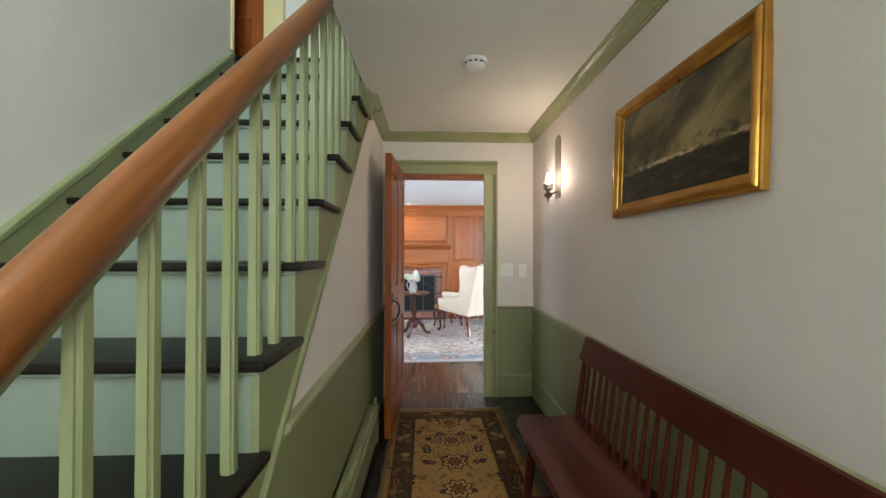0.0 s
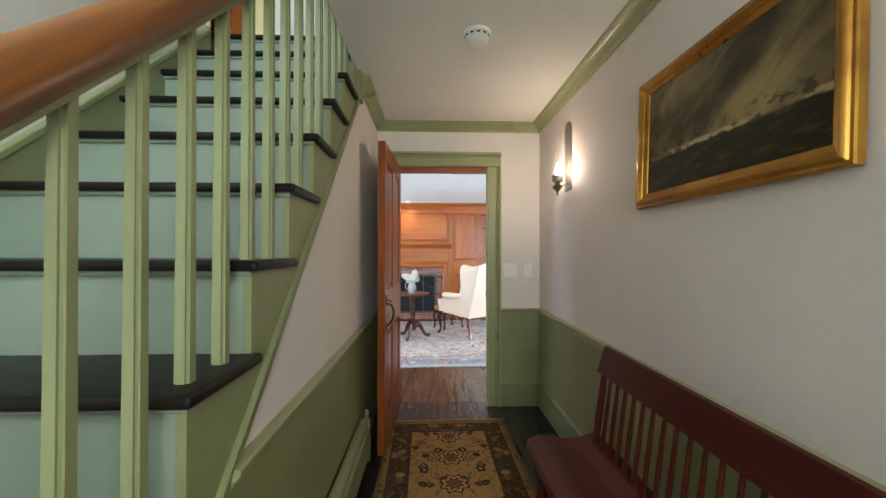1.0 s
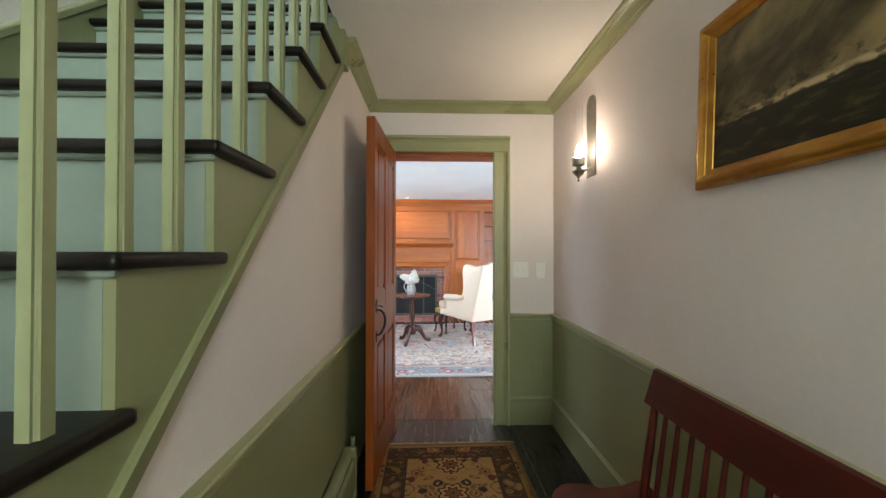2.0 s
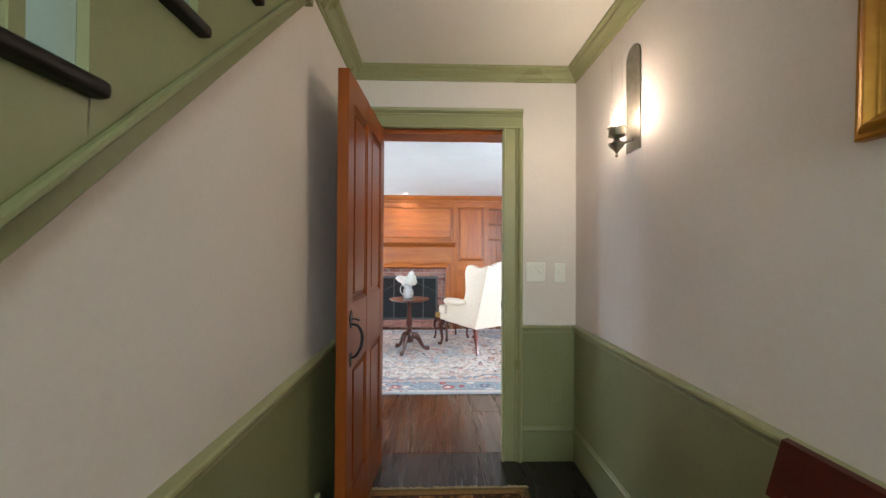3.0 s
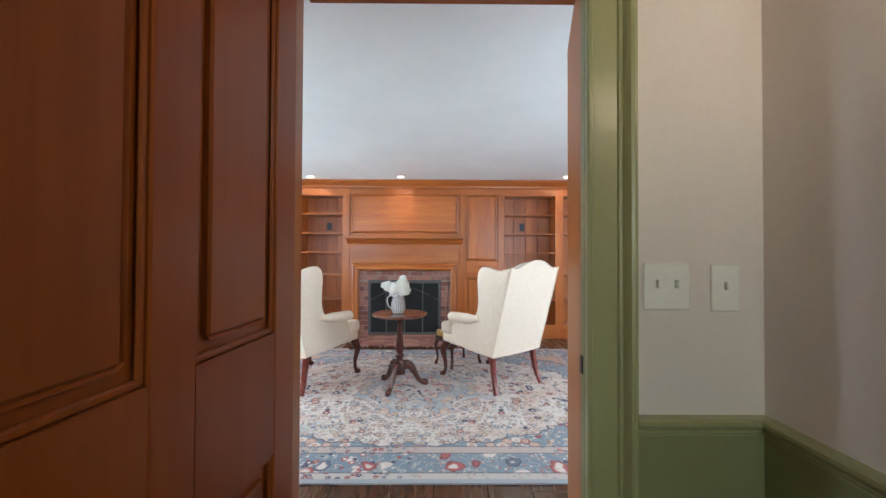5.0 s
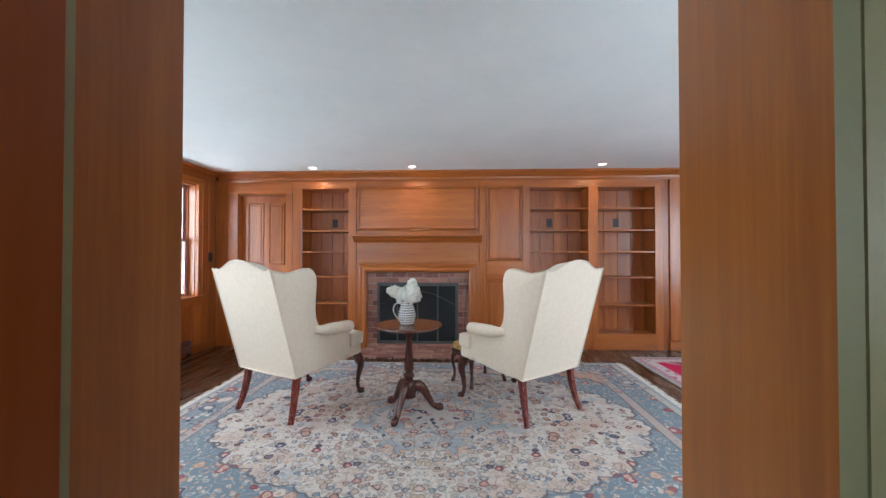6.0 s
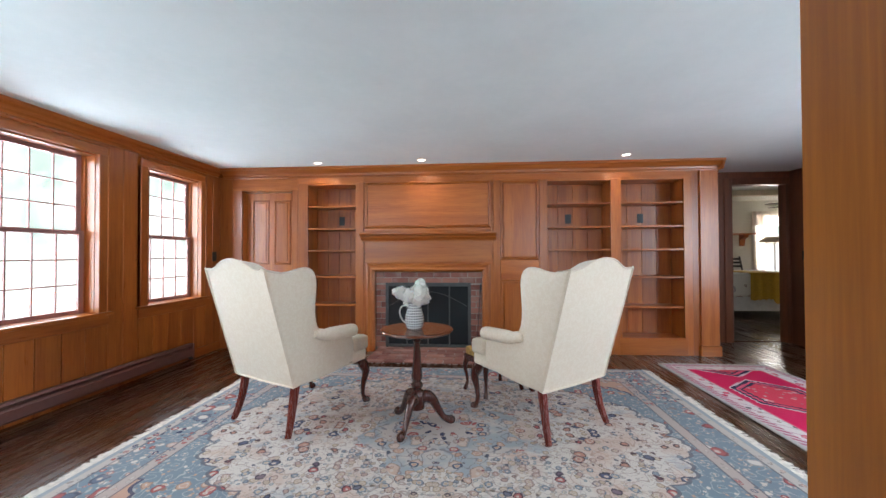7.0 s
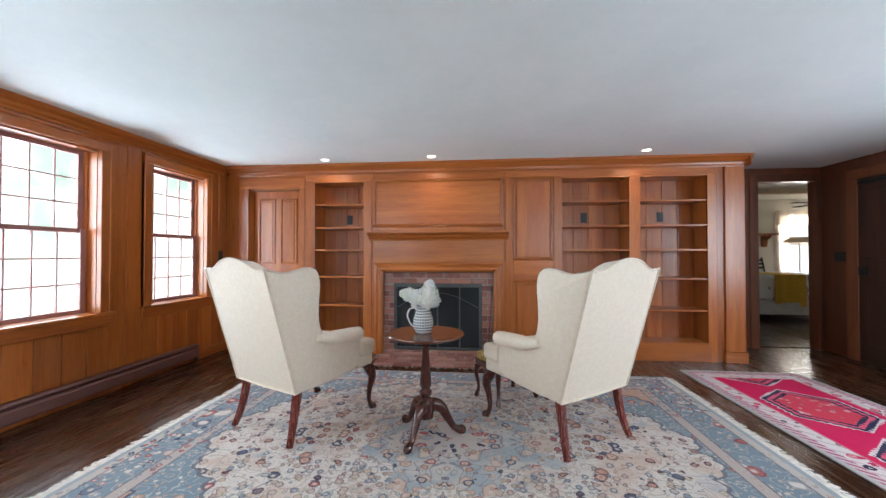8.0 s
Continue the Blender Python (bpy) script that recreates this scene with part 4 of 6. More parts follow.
wall_plate("light_switch", pose(1.062, HY1, 1.122), 0.115, 0.116, [(-0.023, 0, "toggle"), (0.023, 0, "toggle")], "white double light switch on plaster wall", "light switch")
wall_plate("light_switch", pose(1.207, HY1, 1.118), 0.07, 0.116, [(0, 0, "toggle")], "white single light switch on plaster wall", "light switch")
wall_plate("power_outlet", pose(1.179, HY1 - 0.012, 0.403), 0.068, 0.112, [(0, 0.02, "s"), (0, -0.02, "s")], "green painted outlet on the wainscot", "power outlet", GREEN)


def detector():
    s = thing("smoke_detector", (0.622, 2.55, HC), "round white smoke detector on the hall ceiling", "smoke detector")
    part("base", lathe([(0.068, 0.0), (0.068, -0.014), (0.064, -0.016)], 0, 0, 32), WHITEPL, s, local=True, smooth=True)
    part("cover", lathe([(0.058, -0.015), (0.06, -0.03), (0.05, -0.042), (0.03, -0.05), (0.002, -0.052)], 0, 0, 32), WHITEPL, s, local=True, smooth=True)
    for k in range(12):
        a = 2 * math.pi * k / 12
        part("vent", boxed(-0.008, 0.008, 0.052, 0.0605, -0.028, -0.020), BLACK, s, local=True).matrix_basis = Matrix.Rotation(a, 4, "Z")


detector()


def bench():
    b = thing("settle_bench", (1.0, 1.6, 0), "long oxblood wooden spindle-back bench against the wall", "bench")
    y0, y1 = 0.80, 2.36
    seat = bmesh.new()
    prof = [(0.80, 0.445), (0.795, 0.465), (0.805, 0.478), (0.84, 0.482), (0.90, 0.472), (0.98, 0.464), (1.05, 0.470), (1.10, 0.486), (1.13, 0.486), (1.13, 0.45)]
    k = len(prof)
    rows = []
    for y, sx in ((y0, 0.05), (y0 + 0.02, 0.02), (y0 + 0.06, 0.0), (y1 - 0.06, 0.0), (y1 - 0.02, 0.02), (y1, 0.05)):
        rows.append([seat.verts.new((x + (sx if x < 0.95 else 0), y, z)) for x, z in prof])
    for a, c in zip(rows, rows[1:]):
        for j in range(k):
            seat.faces.new((a[j], a[(j + 1) % k], c[(j + 1) % k], c[j]))
    seat.faces.new(rows[0][::-1]), seat.faces.new(rows[-1])
    bmesh.ops.recalc_face_normals(seat, faces=seat.faces[:])
    part("seat", seat, BENCHWOOD, b, "shaped plank seat", smooth=True)
    top = bmesh.new()
    prism(top, [(1.112, 0.762), (1.134, 0.757), (1.165, 0.862), (1.158, 0.872), (1.145, 0.869)], Matrix(((1, 0, 0, 0), (0, 0, 1, y0 - 0.03), (0, 1, 0, 0), (0, 0, 0, 1))), y1 - y0)
    part("top_rail", top, BENCHWOOD, b, "broad flat top rail")
    n = 26
    for i in range(n):
        y = y0 + 0.05 + (y1 - y0 - 0.12) * i / (n - 1)
        r = 0.013 if i in (0, n - 1) else 0.0075
        part("spindle", tube([(1.085, y, 0.47), (1.105, y, 0.62), (1.126, y, 0.78)], [r, r * 1.1, r * 0.8], 10), BENCHWOOD, b, smooth=True)
    for y in (y0 + 0.12, (y0 + y1) / 2, y1 - 0.12):
        for x, dx in ((0.86, -0.05), (1.08, 0.05)):
            part("leg", tube([(x, y, 0.44), (x + dx * 0.3, y, 0.30), (x + dx * 0.6, y, 0.15), (x + dx, y, 0.0)], [0.016, 0.024, 0.018, 0.014], 12), BENCHWOOD, b, smooth=True)
        part("stretcher", tube([(0.83, y, 0.14), (0.97, y, 0.14), (1.11, y, 0.14)], [0.009, 0.013, 0.009], 10), BENCHWOOD, b, smooth=True)


bench()


def baseboard_heater(name, x, out, y0, y1, z1, mat, label):
    h = thing(name, (x, (y0 + y1) / 2, 0), label, "heater")
    part("back", boxed(x, x + out * 0.01, y0, y1, 0.03, z1), mat, h)
    cover = [(0.055, 0.05), (0.062, 0.06), (0.062, z1 - 0.055), (0.05, z1 - 0.04), (0.046, z1 - 0.044), (0.056, z1 - 0.058), (0.056, 0.062)]
    part("cover", run(cover, "+y+x" if out > 0 else "+y-x", (x, y0, 0), y1 - y0), mat, h)
    part("top", run([(0, z1 - 0.006), (0.035, z1 - 0.006), (0.05, z1 - 0.022), (0.054, z1 - 0.018), (0.037, z1), (0, z1)], "+y+x" if out > 0 else "+y-x", (x, y0, 0), y1 - y0), mat, h)
    for y in (y0, y1):
        part("end_cap", boxed(x, x + out * 0.066, y - 0.012, y + 0.012, 0.015, z1 + 0.002, bevel=0.004), mat, h)
    part("fin_tube", tube([(x + out * 0.03, y0, 0.09), (x + out * 0.03, y1, 0.09)], 0.025, 10), BLACK, h)
    return h


baseboard_heater("baseboard_heater", HX0 + 0.012, 1, 0.95, 3.02, 0.265, GREEN, "green painted baseboard heater under the stair")
part("pipe", tube([(0.01, 3.06, 0.0), (0.01, 3.06, 0.20), (0.01, 3.06, 0.30)], 0.011, 10), GREEN, bpy.data.objects["baseboard_heater"])


def rug(name, m, hx, hy, mat, label, fringe_on, fringe_mat, length, thick=0.010):
    r = thing(name, m, label, "rug")
    bm = bmesh.new()
    nx, ny = max(8, int(hx * 16)), max(8, int(hy * 16))
    bmesh.ops.create_grid(bm, x_segments=nx, y_segments=ny, size=1)
    for v in bm.verts:
        v.co.x *= hx
        v.co.y *= hy
        wob = noise.noise((v.co.x * 1.3, v.co.y * 1.3, 3.0)) * 0.0015
        v.co.x += noise.noise((v.co.y * 2.1, 0, 1)) * 0.006 * (abs(v.co.x) / hx)
        v.co.z = thick + wob
    edge = [e for e in bm.edges if e.is_boundary]
    ext = bmesh.ops.extrude_edge_only(bm, edges=edge)["geom"]
    for v in ext:
        if isinstance(v, bmesh.types.BMVert):
            v.co.z = 0.002
            v.co.x *= 1.002
            v.co.y *= 1.002
    bmesh.ops.recalc_face_normals(bm, faces=bm.faces[:])
    part("carpet_body", bm, mat, r, local=True)
    rnd = random.Random(5)
    for s in (-1, 1):
        verts, faces = [], []
        span, base = (hy, hx) if fringe_on == "x" else (hx, hy)
        a = -span
        while a < span:
            w = rnd.uniform(0.012, 0.020)
            d, l = rnd.uniform(-0.012, 0.012), length * rnd.uniform(0.7, 1.15)
            i = len(verts)
            q = [(a, base - 0.004, thick * 0.9), (a + w, base - 0.004, thick * 0.9), (a + w + d, base + l, 0.003), (a + d, base + l, 0.003),
                 (a + w / 2, base + l * 0.5, thick * 0.9), ]
            pts = [(q[0]), (q[1]), (a + w + d * 0.4, base + l * 0.5, 0.008), (a + d * 0.4, base + l * 0.5, 0.008), q[2], q[3]]
            for u, v, z in pts:
                verts.append((s * v, u, z) if fringe_on == "x" else (u, s * v, z))
            faces += [(i, i + 1, i + 2, i + 3), (i + 3, i + 2, i + 4, i + 5)]
            a += w * 0.62
        me = bpy.data.meshes.new("fringe")
        me.from_pydata(verts, [], faces)
        me.materials.append(fringe_mat)
        f = new("fringe", me)
        f.parent = r
        tagged(f, "uneven cotton fringe", kind="stuff")
    return r


FRINGE = paint("cotton_fringe", (0.66, 0.60, 0.52), 0.95, 0.2, 30.0, 0.4)
GOLDFRINGE = paint("tan_fringe", (0.34, 0.27, 0.15), 0.95, 0.2, 30.0, 0.4)
rug("hall_runner", pose(0.535, 2.50, 0.0, 0, 0, 0.8), 0.425, 1.05, runner_mat("gold_runner_pile", 0.425, 1.05), "gold and brown oriental runner with dark border", "y", GOLDFRINGE, 0.03)
rug("persian_carpet", pose(0.31, 6.235, 0.0), 1.90, 1.375, persian("blue_persian_pile", 1.90, 1.375), "large ivory and blue flowered oriental carpet with fringe", "x", FRINGE, 0.07)
rug("red_rug", pose(3.02, 6.55, 0.0), 0.54, 1.30, tribal("red_rug_pile", 0.54, 1.30), "bright pink-red geometric rug with white border", "y", FRINGE, 0.03)


# ---- the panelled room: windows ----
def window(name, y0, y1):
    w = thing(name, (RX0, (y0 + y1) / 2, WZ0), "twelve-over-twelve sash window in wooden casing", "window", kind="structure")
    for a, b in ((y0 - 0.095, y0), (y1, y1 + 0.095)):
        part("casing", boxed(RX0 - 0.018, RX0 + 0.022, a, b, WZ0 - 0.005, WZ1, bevel=0.004), PINE, w)
        o0, o1 = (a, a + 0.022) if a < y0 else (b - 0.022, b)
        part("back_band", boxed(RX0 - 0.018, RX0 + 0.028, o0, o1, WZ0 - 0.005, WZ1 + 0.09, bevel=0.006), PINE, w)
        i0, i1 = (b - 0.014, b) if a < y0 else (a, a + 0.014)
        part("bead", boxed(RX0 - 0.018, RX0 + 0.028, i0, i1, WZ0, WZ1 + 0.002, bevel=0.004), PINE, w)
    part("casing", boxed(RX0 - 0.018, RX0 + 0.022, y0 - 0.073, y1 + 0.073, WZ1, WZ1 + 0.09, bevel=0.004), PINE_Y, w)
    part("back_band", boxed(RX0 - 0.018, RX0 + 0.036, y0 - 0.097, y1 + 0.097, WZ1 + 0.068, WZ1 + 0.092, bevel=0.006), PINE_Y, w)
    part("sill", boxed(RX0 - 0.13, RX0 + 0.045, y0 - 0.12, y1 + 0.12, WZ0 - 0.03, WZ0 - 0.004, bevel=0.006, seg=2), PINE_Y, w)
    part("apron", boxed(RX0 - 0.018, RX0 + 0.016, y0 - 0.1, y1 + 0.1, WZ0 - 0.12, WZ0 - 0.03, bevel=0.004), PINE_Y, w)
    part("reveal", boxed(RX0 - 0.15, RX0 - 0.016, y1 - 0.004, y1 + 0.012, WZ0 - 0.004, WZ1), PINE, w)
    part("reveal", boxed(RX0 - 0.152, RX0 - 0.094, y1 - 0.018, y1 - 0.0045, WZ0 - 0.004, WZ1 - 0.014, bevel=0.002), PINE, w)
    # the other cheek is splayed
    part("reveal", prism(bmesh.new(), [(RX0 - 0.016, y0 - 0.014), (RX0 - 0.016, y0 + 0.002), (RX0 - 0.15, y0 - 0.042), (RX0 - 0.15, y0 - 0.056)], Matrix.Translation((0, 0, WZ0 - 0.004)), WZ1 - WZ0 + 0.004), PINE, w)
    part("reveal", boxed(RX0 - 0.15, RX0 - 0.016, y0 - 0.04, y1 - 0.004, WZ1 - 0.014, WZ1 + 0.004), PINE_Y, w)
    mid = (WZ0 + WZ1) / 2
    for za, zb, x in ((WZ0 - 0.004, mid + 0.018, RX0 - 0.122), (mid - 0.018, WZ1 - 0.014, RX0 - 0.151)):
        sash = part("sash", boxed(x, x + 0.028, y0 - 0.040, y0 - 0.005, za, zb, bevel=0.003), SASH, w, "dark reddish painted sash")
        part("stile", boxed(x, x + 0.028, y1 - 0.058, y1 - 0.016, za, zb, bevel=0.003), SASH, sash)
        part("bottom_rail", boxed(x + 0.001, x + 0.027, y0 - 0.005, y1 - 0.058, za, za + 0.038, bevel=0.003), SASH, sash)
        part("top_rail", boxed(x + 0.001, x + 0.027, y0 - 0.005, y1 - 0.058, zb - 0.034, zb, bevel=0.003), SASH, sash)
        gy0, gy1, gz0, gz1 = y0 - 0.005, y1 - 0.058, za + 0.038, zb - 0.034
        for k in range(1, 4):
            y = gy0 + (gy1 - gy0) * k / 4
            part("muntin", boxed(x + 0.004, x + 0.024, y - 0.0052, y + 0.0052, gz0, gz1, bevel=0.003), SASH, sash)
        for k in range(1, 3):
            z = gz0 + (gz1 - gz0) * k / 3
            part("muntin", boxed(x + 0.003, x + 0.025, gy0, gy1, z - 0.0052, z + 0.0052, bevel=0.003), SASH, sash)
        for i in range(4):
            for j in range(3):
                a, b = gy0 + (gy1 - gy0) * i / 4, gy0 + (gy1 - gy0) * (i + 1) / 4
                c, d = gz0 + (gz1 - gz0) * j / 3, gz0 + (gz1 - gz0) * (j + 1) / 3
                p = part("pane", boxed(x + 0.012, x + 0.015, a, b, c, d), PANE, sash)
                p.visible_shadow = False


SASH = paint("sash_paint", (0.30, 0.14, 0.12), 0.4, 0.12, 8.0, 0.1)
window("window_1", *W1)
window("window_2", *W2)
# this third window is out of view, added to let in more daylight
window("window_3", *W3)


def outdoors():
    """Glowing garden backdrop beyond the windows, its overexposed white put into the colour."""
    n = Nodes("garden_glow")
    x, y, z = n.split(n.coords)
    leaf = n.noise(n.coords, 1.3, 7, 0.68)
    big = n.noise(n.coords, 0.35, 3)
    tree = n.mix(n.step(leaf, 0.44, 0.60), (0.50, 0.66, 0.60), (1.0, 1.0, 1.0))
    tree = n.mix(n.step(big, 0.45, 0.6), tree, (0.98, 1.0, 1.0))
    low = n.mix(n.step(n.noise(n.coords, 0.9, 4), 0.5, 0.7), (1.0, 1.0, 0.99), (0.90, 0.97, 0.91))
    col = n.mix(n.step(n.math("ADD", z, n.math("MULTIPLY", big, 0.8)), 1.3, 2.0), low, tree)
    # black base: all brightness of the backdrop is its own emission
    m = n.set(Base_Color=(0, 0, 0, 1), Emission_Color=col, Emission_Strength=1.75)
    structure("backdrop_west", boxed(-6.4, -6.2, -12, 40, -0.06, 12), m, "glowing backdrop of overexposed trees and lawn outside the windows", "backdrop")
    structure("backdrop_north", boxed(-5, 30, 18, 18.2, -0.06, 12), m, "glowing backdrop of overexposed trees and lawn outside the windows", "backdrop")


outdoors()

# panelling of the window wall: upright boards with beaded joints
west = tagged(new("wall_panelling_west"), "upright cedar boards with beaded joints on the window wall", "wall panelling", kind="structure")


def board(x, a, b, z0, z1, parent=west, proud=0.0):
    part("plank", boxed(x - 0.02, x + proud, a + 0.0015, b - 0.0015, z0, z1, bevel=0.004), PINE, parent)


for (a, b) in ((RY0, W3[0] - 0.095), (W3[1] + 0.095, W1[0] - 0.095), (W1[1] + 0.095, W2[0] - 0.095), (W2[1] + 0.095, 8.2)):
    n = max(2, round((b - a) / 0.15))
    for i in range(n):
        board(RX0, a + (b - a) * i / n, a + (b - a) * (i + 1) / n, 0.0, RC)
for w0, w1 in (W3, W1, W2):
    for i in range(5):
        a, b = w0 - 0.095 + (w1 - w0 + 0.19) * i / 5, w0 - 0.095 + (w1 - w0 + 0.19) * (i + 1) / 5
        board(RX0, a, b, 0.0, WZ0 - 0.03)
        board(RX0, a, b, WZ1 + 0.09, RC)
CORN = [(0, 0), (0.012, 0), (0.016, 0.016), (0.03, 0.03), (0.036, 0.05), (0.06, 0.07), (0.066, 0.085), (0.066, 0.10), (0, 0.10)]
structure("trim_cornice_west", run(CORN, "+y+x", (RX0, RY0, RC - 0.10), 8.16 - RY0), PINE_Y, "moulded cedar cornice", "cornice")
structure("baseboard_west", boxed(RX0, RX0 + 0.014, 7.72, 8.2, 0, 0.10, bevel=0.003), PINE_Y, "low cedar baseboard", "baseboard")
baseboard_heater("baseboard_heater", RX0, 1, 4.3, 7.69, 0.185, HEATER, "mauve-brown baseboard heater below the windows")
part("valve", tube([(RX0 + 0.04, 7.66, 0.03), (RX0 + 0.075, 7.66, 0.03)], 0.012, 10), BLACK, bpy.data.objects["baseboard_heater.001"])
wall_plate("light_switch", pose(RX0, 8.10, 1.152, 0, 0, 90), 0.075, 0.115, [(0, 0, "toggle")], "black iron light switch on cedar boards", "light switch", BLACK)
wall_plate("power_outlet", pose(RX0, 7.965, 0.066, 0, 0, 90), 0.11, 0.07, [(-0.02, 0, "s"), (0.02, 0, "s")], "black outlet low on cedar boards", "power outlet", BLACK)

# ---- the fireplace wall ----
FY = 8.20  # face of the built-in woodwork
BT = 2.05  # top of the bays


def moulded_frame(parent, x0, x1, z0, z1, w, y, mat_v=None, mat_h=None, d=0.018, name="moulding"):
    """Four mitred mouldings round a field, outside it by w."""
    prof = [(0, 0), (0, d * 0.5), (w * 0.25, d), (w * 0.5, d * 0.75), (w * 0.75, d * 0.9), (w, d * 0.2), (w, 0)]
    cx, cz, hx, hz = (x0 + x1) / 2, (z0 + z1) / 2, (x1 - x0) / 2 + w, (z1 - z0) / 2 + w
    for i in range(4):
        a, b = (hx, hz) if i % 2 == 0 else (hz, hx)
        bm = bmesh.new()
        rows = [[bm.verts.new((s * (a - u), -v, -(b - u))) for u, v in prof] for s in (-1, 1)]
        k = len(prof)
        for j in range(k):
            bm.faces.new((rows[0][j], rows[1][j], rows[1][(j + 1) % k], rows[0][(j + 1) % k]))
        bm.faces.new(rows[0]), bm.faces.new(rows[1][::-1])
        bmesh.ops.recalc_face_normals(bm, faces=bm.faces[:])
        bm.transform(Matrix.Translation((cx, y, cz)) @ Matrix.Rotation(i * math.pi / 2, 4, "Y"))
        part(name, bm, (mat_h or PINE_X) if i % 2 == 0 else (mat_v or PINE), parent)


def bookcase(x0, x1, outlet, label):
    b = thing("bookcase", ((x0 + x1) / 2, FY, 0), label, "bookcase", "built-in bookcases")
    z0 = 0.18
    part("side", boxed(x0 - 0.02, x0, FY + 0.005, 8.5, z0, BT), PINE, b)
    part("side", boxed(x1, x1 + 0.02, FY + 0.005, 8.5, z0, BT), PINE, b)
    n = max(3, round((x1 - x0) / 0.17))
    for i in range(n):
        a, c = x0 + (x1 - x0) * i / n, x0 + (x1 - x0) * (i + 1) / n
        part("back_board", boxed(a + 0.001, c - 0.001, 8.48, 8.50, z0, BT, bevel=0.003), PINE, b)
    part("top", boxed(x0, x1, FY + 0.005, 8.48, BT - 0.02, BT), PINE_X, b)
    part("floor", boxed(x0, x1, FY + 0.005, 8.48, z0, z0 + 0.02), PINE_X, b)
    for z in (1.765, 1.489, 1.218, 0.897, 0.550):
        part("shelf", boxed(x0 + 0.001, x1 - 0.001, FY + 0.012, 8.478, z - 0.011, z + 0.011, bevel=0.003), PINE_X, b)
    part("base", boxed(x0 - 0.03, x1 + 0.03, FY - 0.006, FY + 0.014, 0.0, z0 + 0.016, bevel=0.004), PINE_X, b)
    wall_plate("power_outlet", pose(outlet, 8.479, 1.604), 0.072, 0.115, [(0, 0.02, "s"), (0, -0.02, "s")], "black outlet on the back of a bookcase", "power outlet", BLACK)
    return b


bookcase(-1.495, -0.895, -1.16, "empty built-in cedar bookcase beside the fireplace")
bookcase(1.416, 2.138, 1.722, "empty built-in cedar bookcase with five shelves")
bookcase(2.258, 2.952, 2.588, "empty built-in cedar bookcase at the end of the wall")


def stiles():
    """Uprights and rails of the built-in front, between the bays."""
    f = tagged(new("wall_woodwork_north"), "cedar uprights and rails of the built-in front", "wall panelling", kind="structure")
    for a, b in ((-1.62, -1.495), (-0.895, -0.79), (0.78, 0.86), (1.32, 1.416), (2.138, 2.258), (2.952, 3.05)):
        part("upright", boxed(a, b, FY, FY + 0.03, 0.0, BT, bevel=0.004), PINE, f)
    for a, b in ((-2.45, -0.79), (0.78, 3.05)):
        part("head_rail", boxed(a, b, FY, FY + 0.03, BT, RC - 0.10, bevel=0.003), PINE_X, f)
    part("return", boxed(3.05, 3.13, FY + 0.02, FY + 0.06, 0, RC - 0.06), PINE, f)


stiles()
CORN2 = [(0, 0), (0.01, 0), (0.014, 0.012), (0.03, 0.02), (0.034, 0.045), (0.05, 0.055), (0.075, 0.085), (0.085, 0.092), (0.10, 0.096), (0.10, 0.12), (0, 0.12)]
structure("trim_cornice_north", run(CORN2, "+x-y", (RX0 + 0.06, FY, RC - 0.12), 3.332 - RX0 - 0.06), PINE_X, "moulded cedar cornice over the bookcases", "cornice")
structure("trim_cornice_end", run([(u * 0.3, v) for u, v in CORN2], "+y+x", (3.33, FY - 0.1, RC - 0.12), 0.42), PINE_Y, "moulded cedar cornice end", "cornice")


def end_pilaster():
    p = thing("pilaster", (3.23, FY, 0), "square cedar pilaster ending the bookcases", "pilaster")
    part("shaft", boxed(3.13, 3.33, FY - 0.005, 8.5, 0.12, RC - 0.12, bevel=0.004), PINE, p)
    part("base", boxed(3.118, 3.345, FY - 0.02, 8.5, 0.0, 0.12, bevel=0.006), PINE_X, p)


end_pilaster()


def overmantel():
    m = thing("mantelpiece", (0, FY, 0), "cedar mantelpiece with plain overmantel panel and moulded surround", "mantelpiece")
    part("back", boxed(-0.79, 0.78, FY + 0.012, FY + 0.04, 1.05, RC - 0.10), PINE_X, m)
    part("panel", boxed(-0.775, 0.75, FY + 0.002, FY + 0.014, 1.50, 2.045, bevel=0.003), PINE_X, m, "wide plain cedar panel")
    moulded_frame(m, -0.745, 0.72, 1.525, 2.02, 0.03, FY + 0.002, d=0.02)
    part("frieze", boxed(-0.77, 0.76, FY - 0.005, FY + 0.013, 1.08, 1.352, bevel=0.002), PINE_X, m)
    shelf = [(0, 0), (0.015, 0), (0.02, 0.02), (0.05, 0.045), (0.055, 0.06), (0.10, 0.075), (0.12, 0.08), (0.125, 0.09), (0.125, 0.105), (0.12, 0.11), (0, 0.11)]
    part("shelf", run(shelf, "+x-y", (-0.82, FY + 0.002, 1.328), 1.63), PINE_X, m, "moulded mantel shelf")
    part("ledge", boxed(-0.77, 0.755, FY - 0.030, FY + 0.012, 1.438, 1.490, bevel=0.012, seg=2), PINE_X, m)
    for a, b in ((-0.79, -0.655), (0.645, 0.78)):
        part("leg", boxed(a, b, FY, FY + 0.04, 0.0, 1.08, bevel=0.003), PINE, m)
    moulded_frame(m, -0.655, 0.645, -0.2, 0.965, 0.10, FY + 0.001, d=0.035, name="surround_moulding")


overmantel()


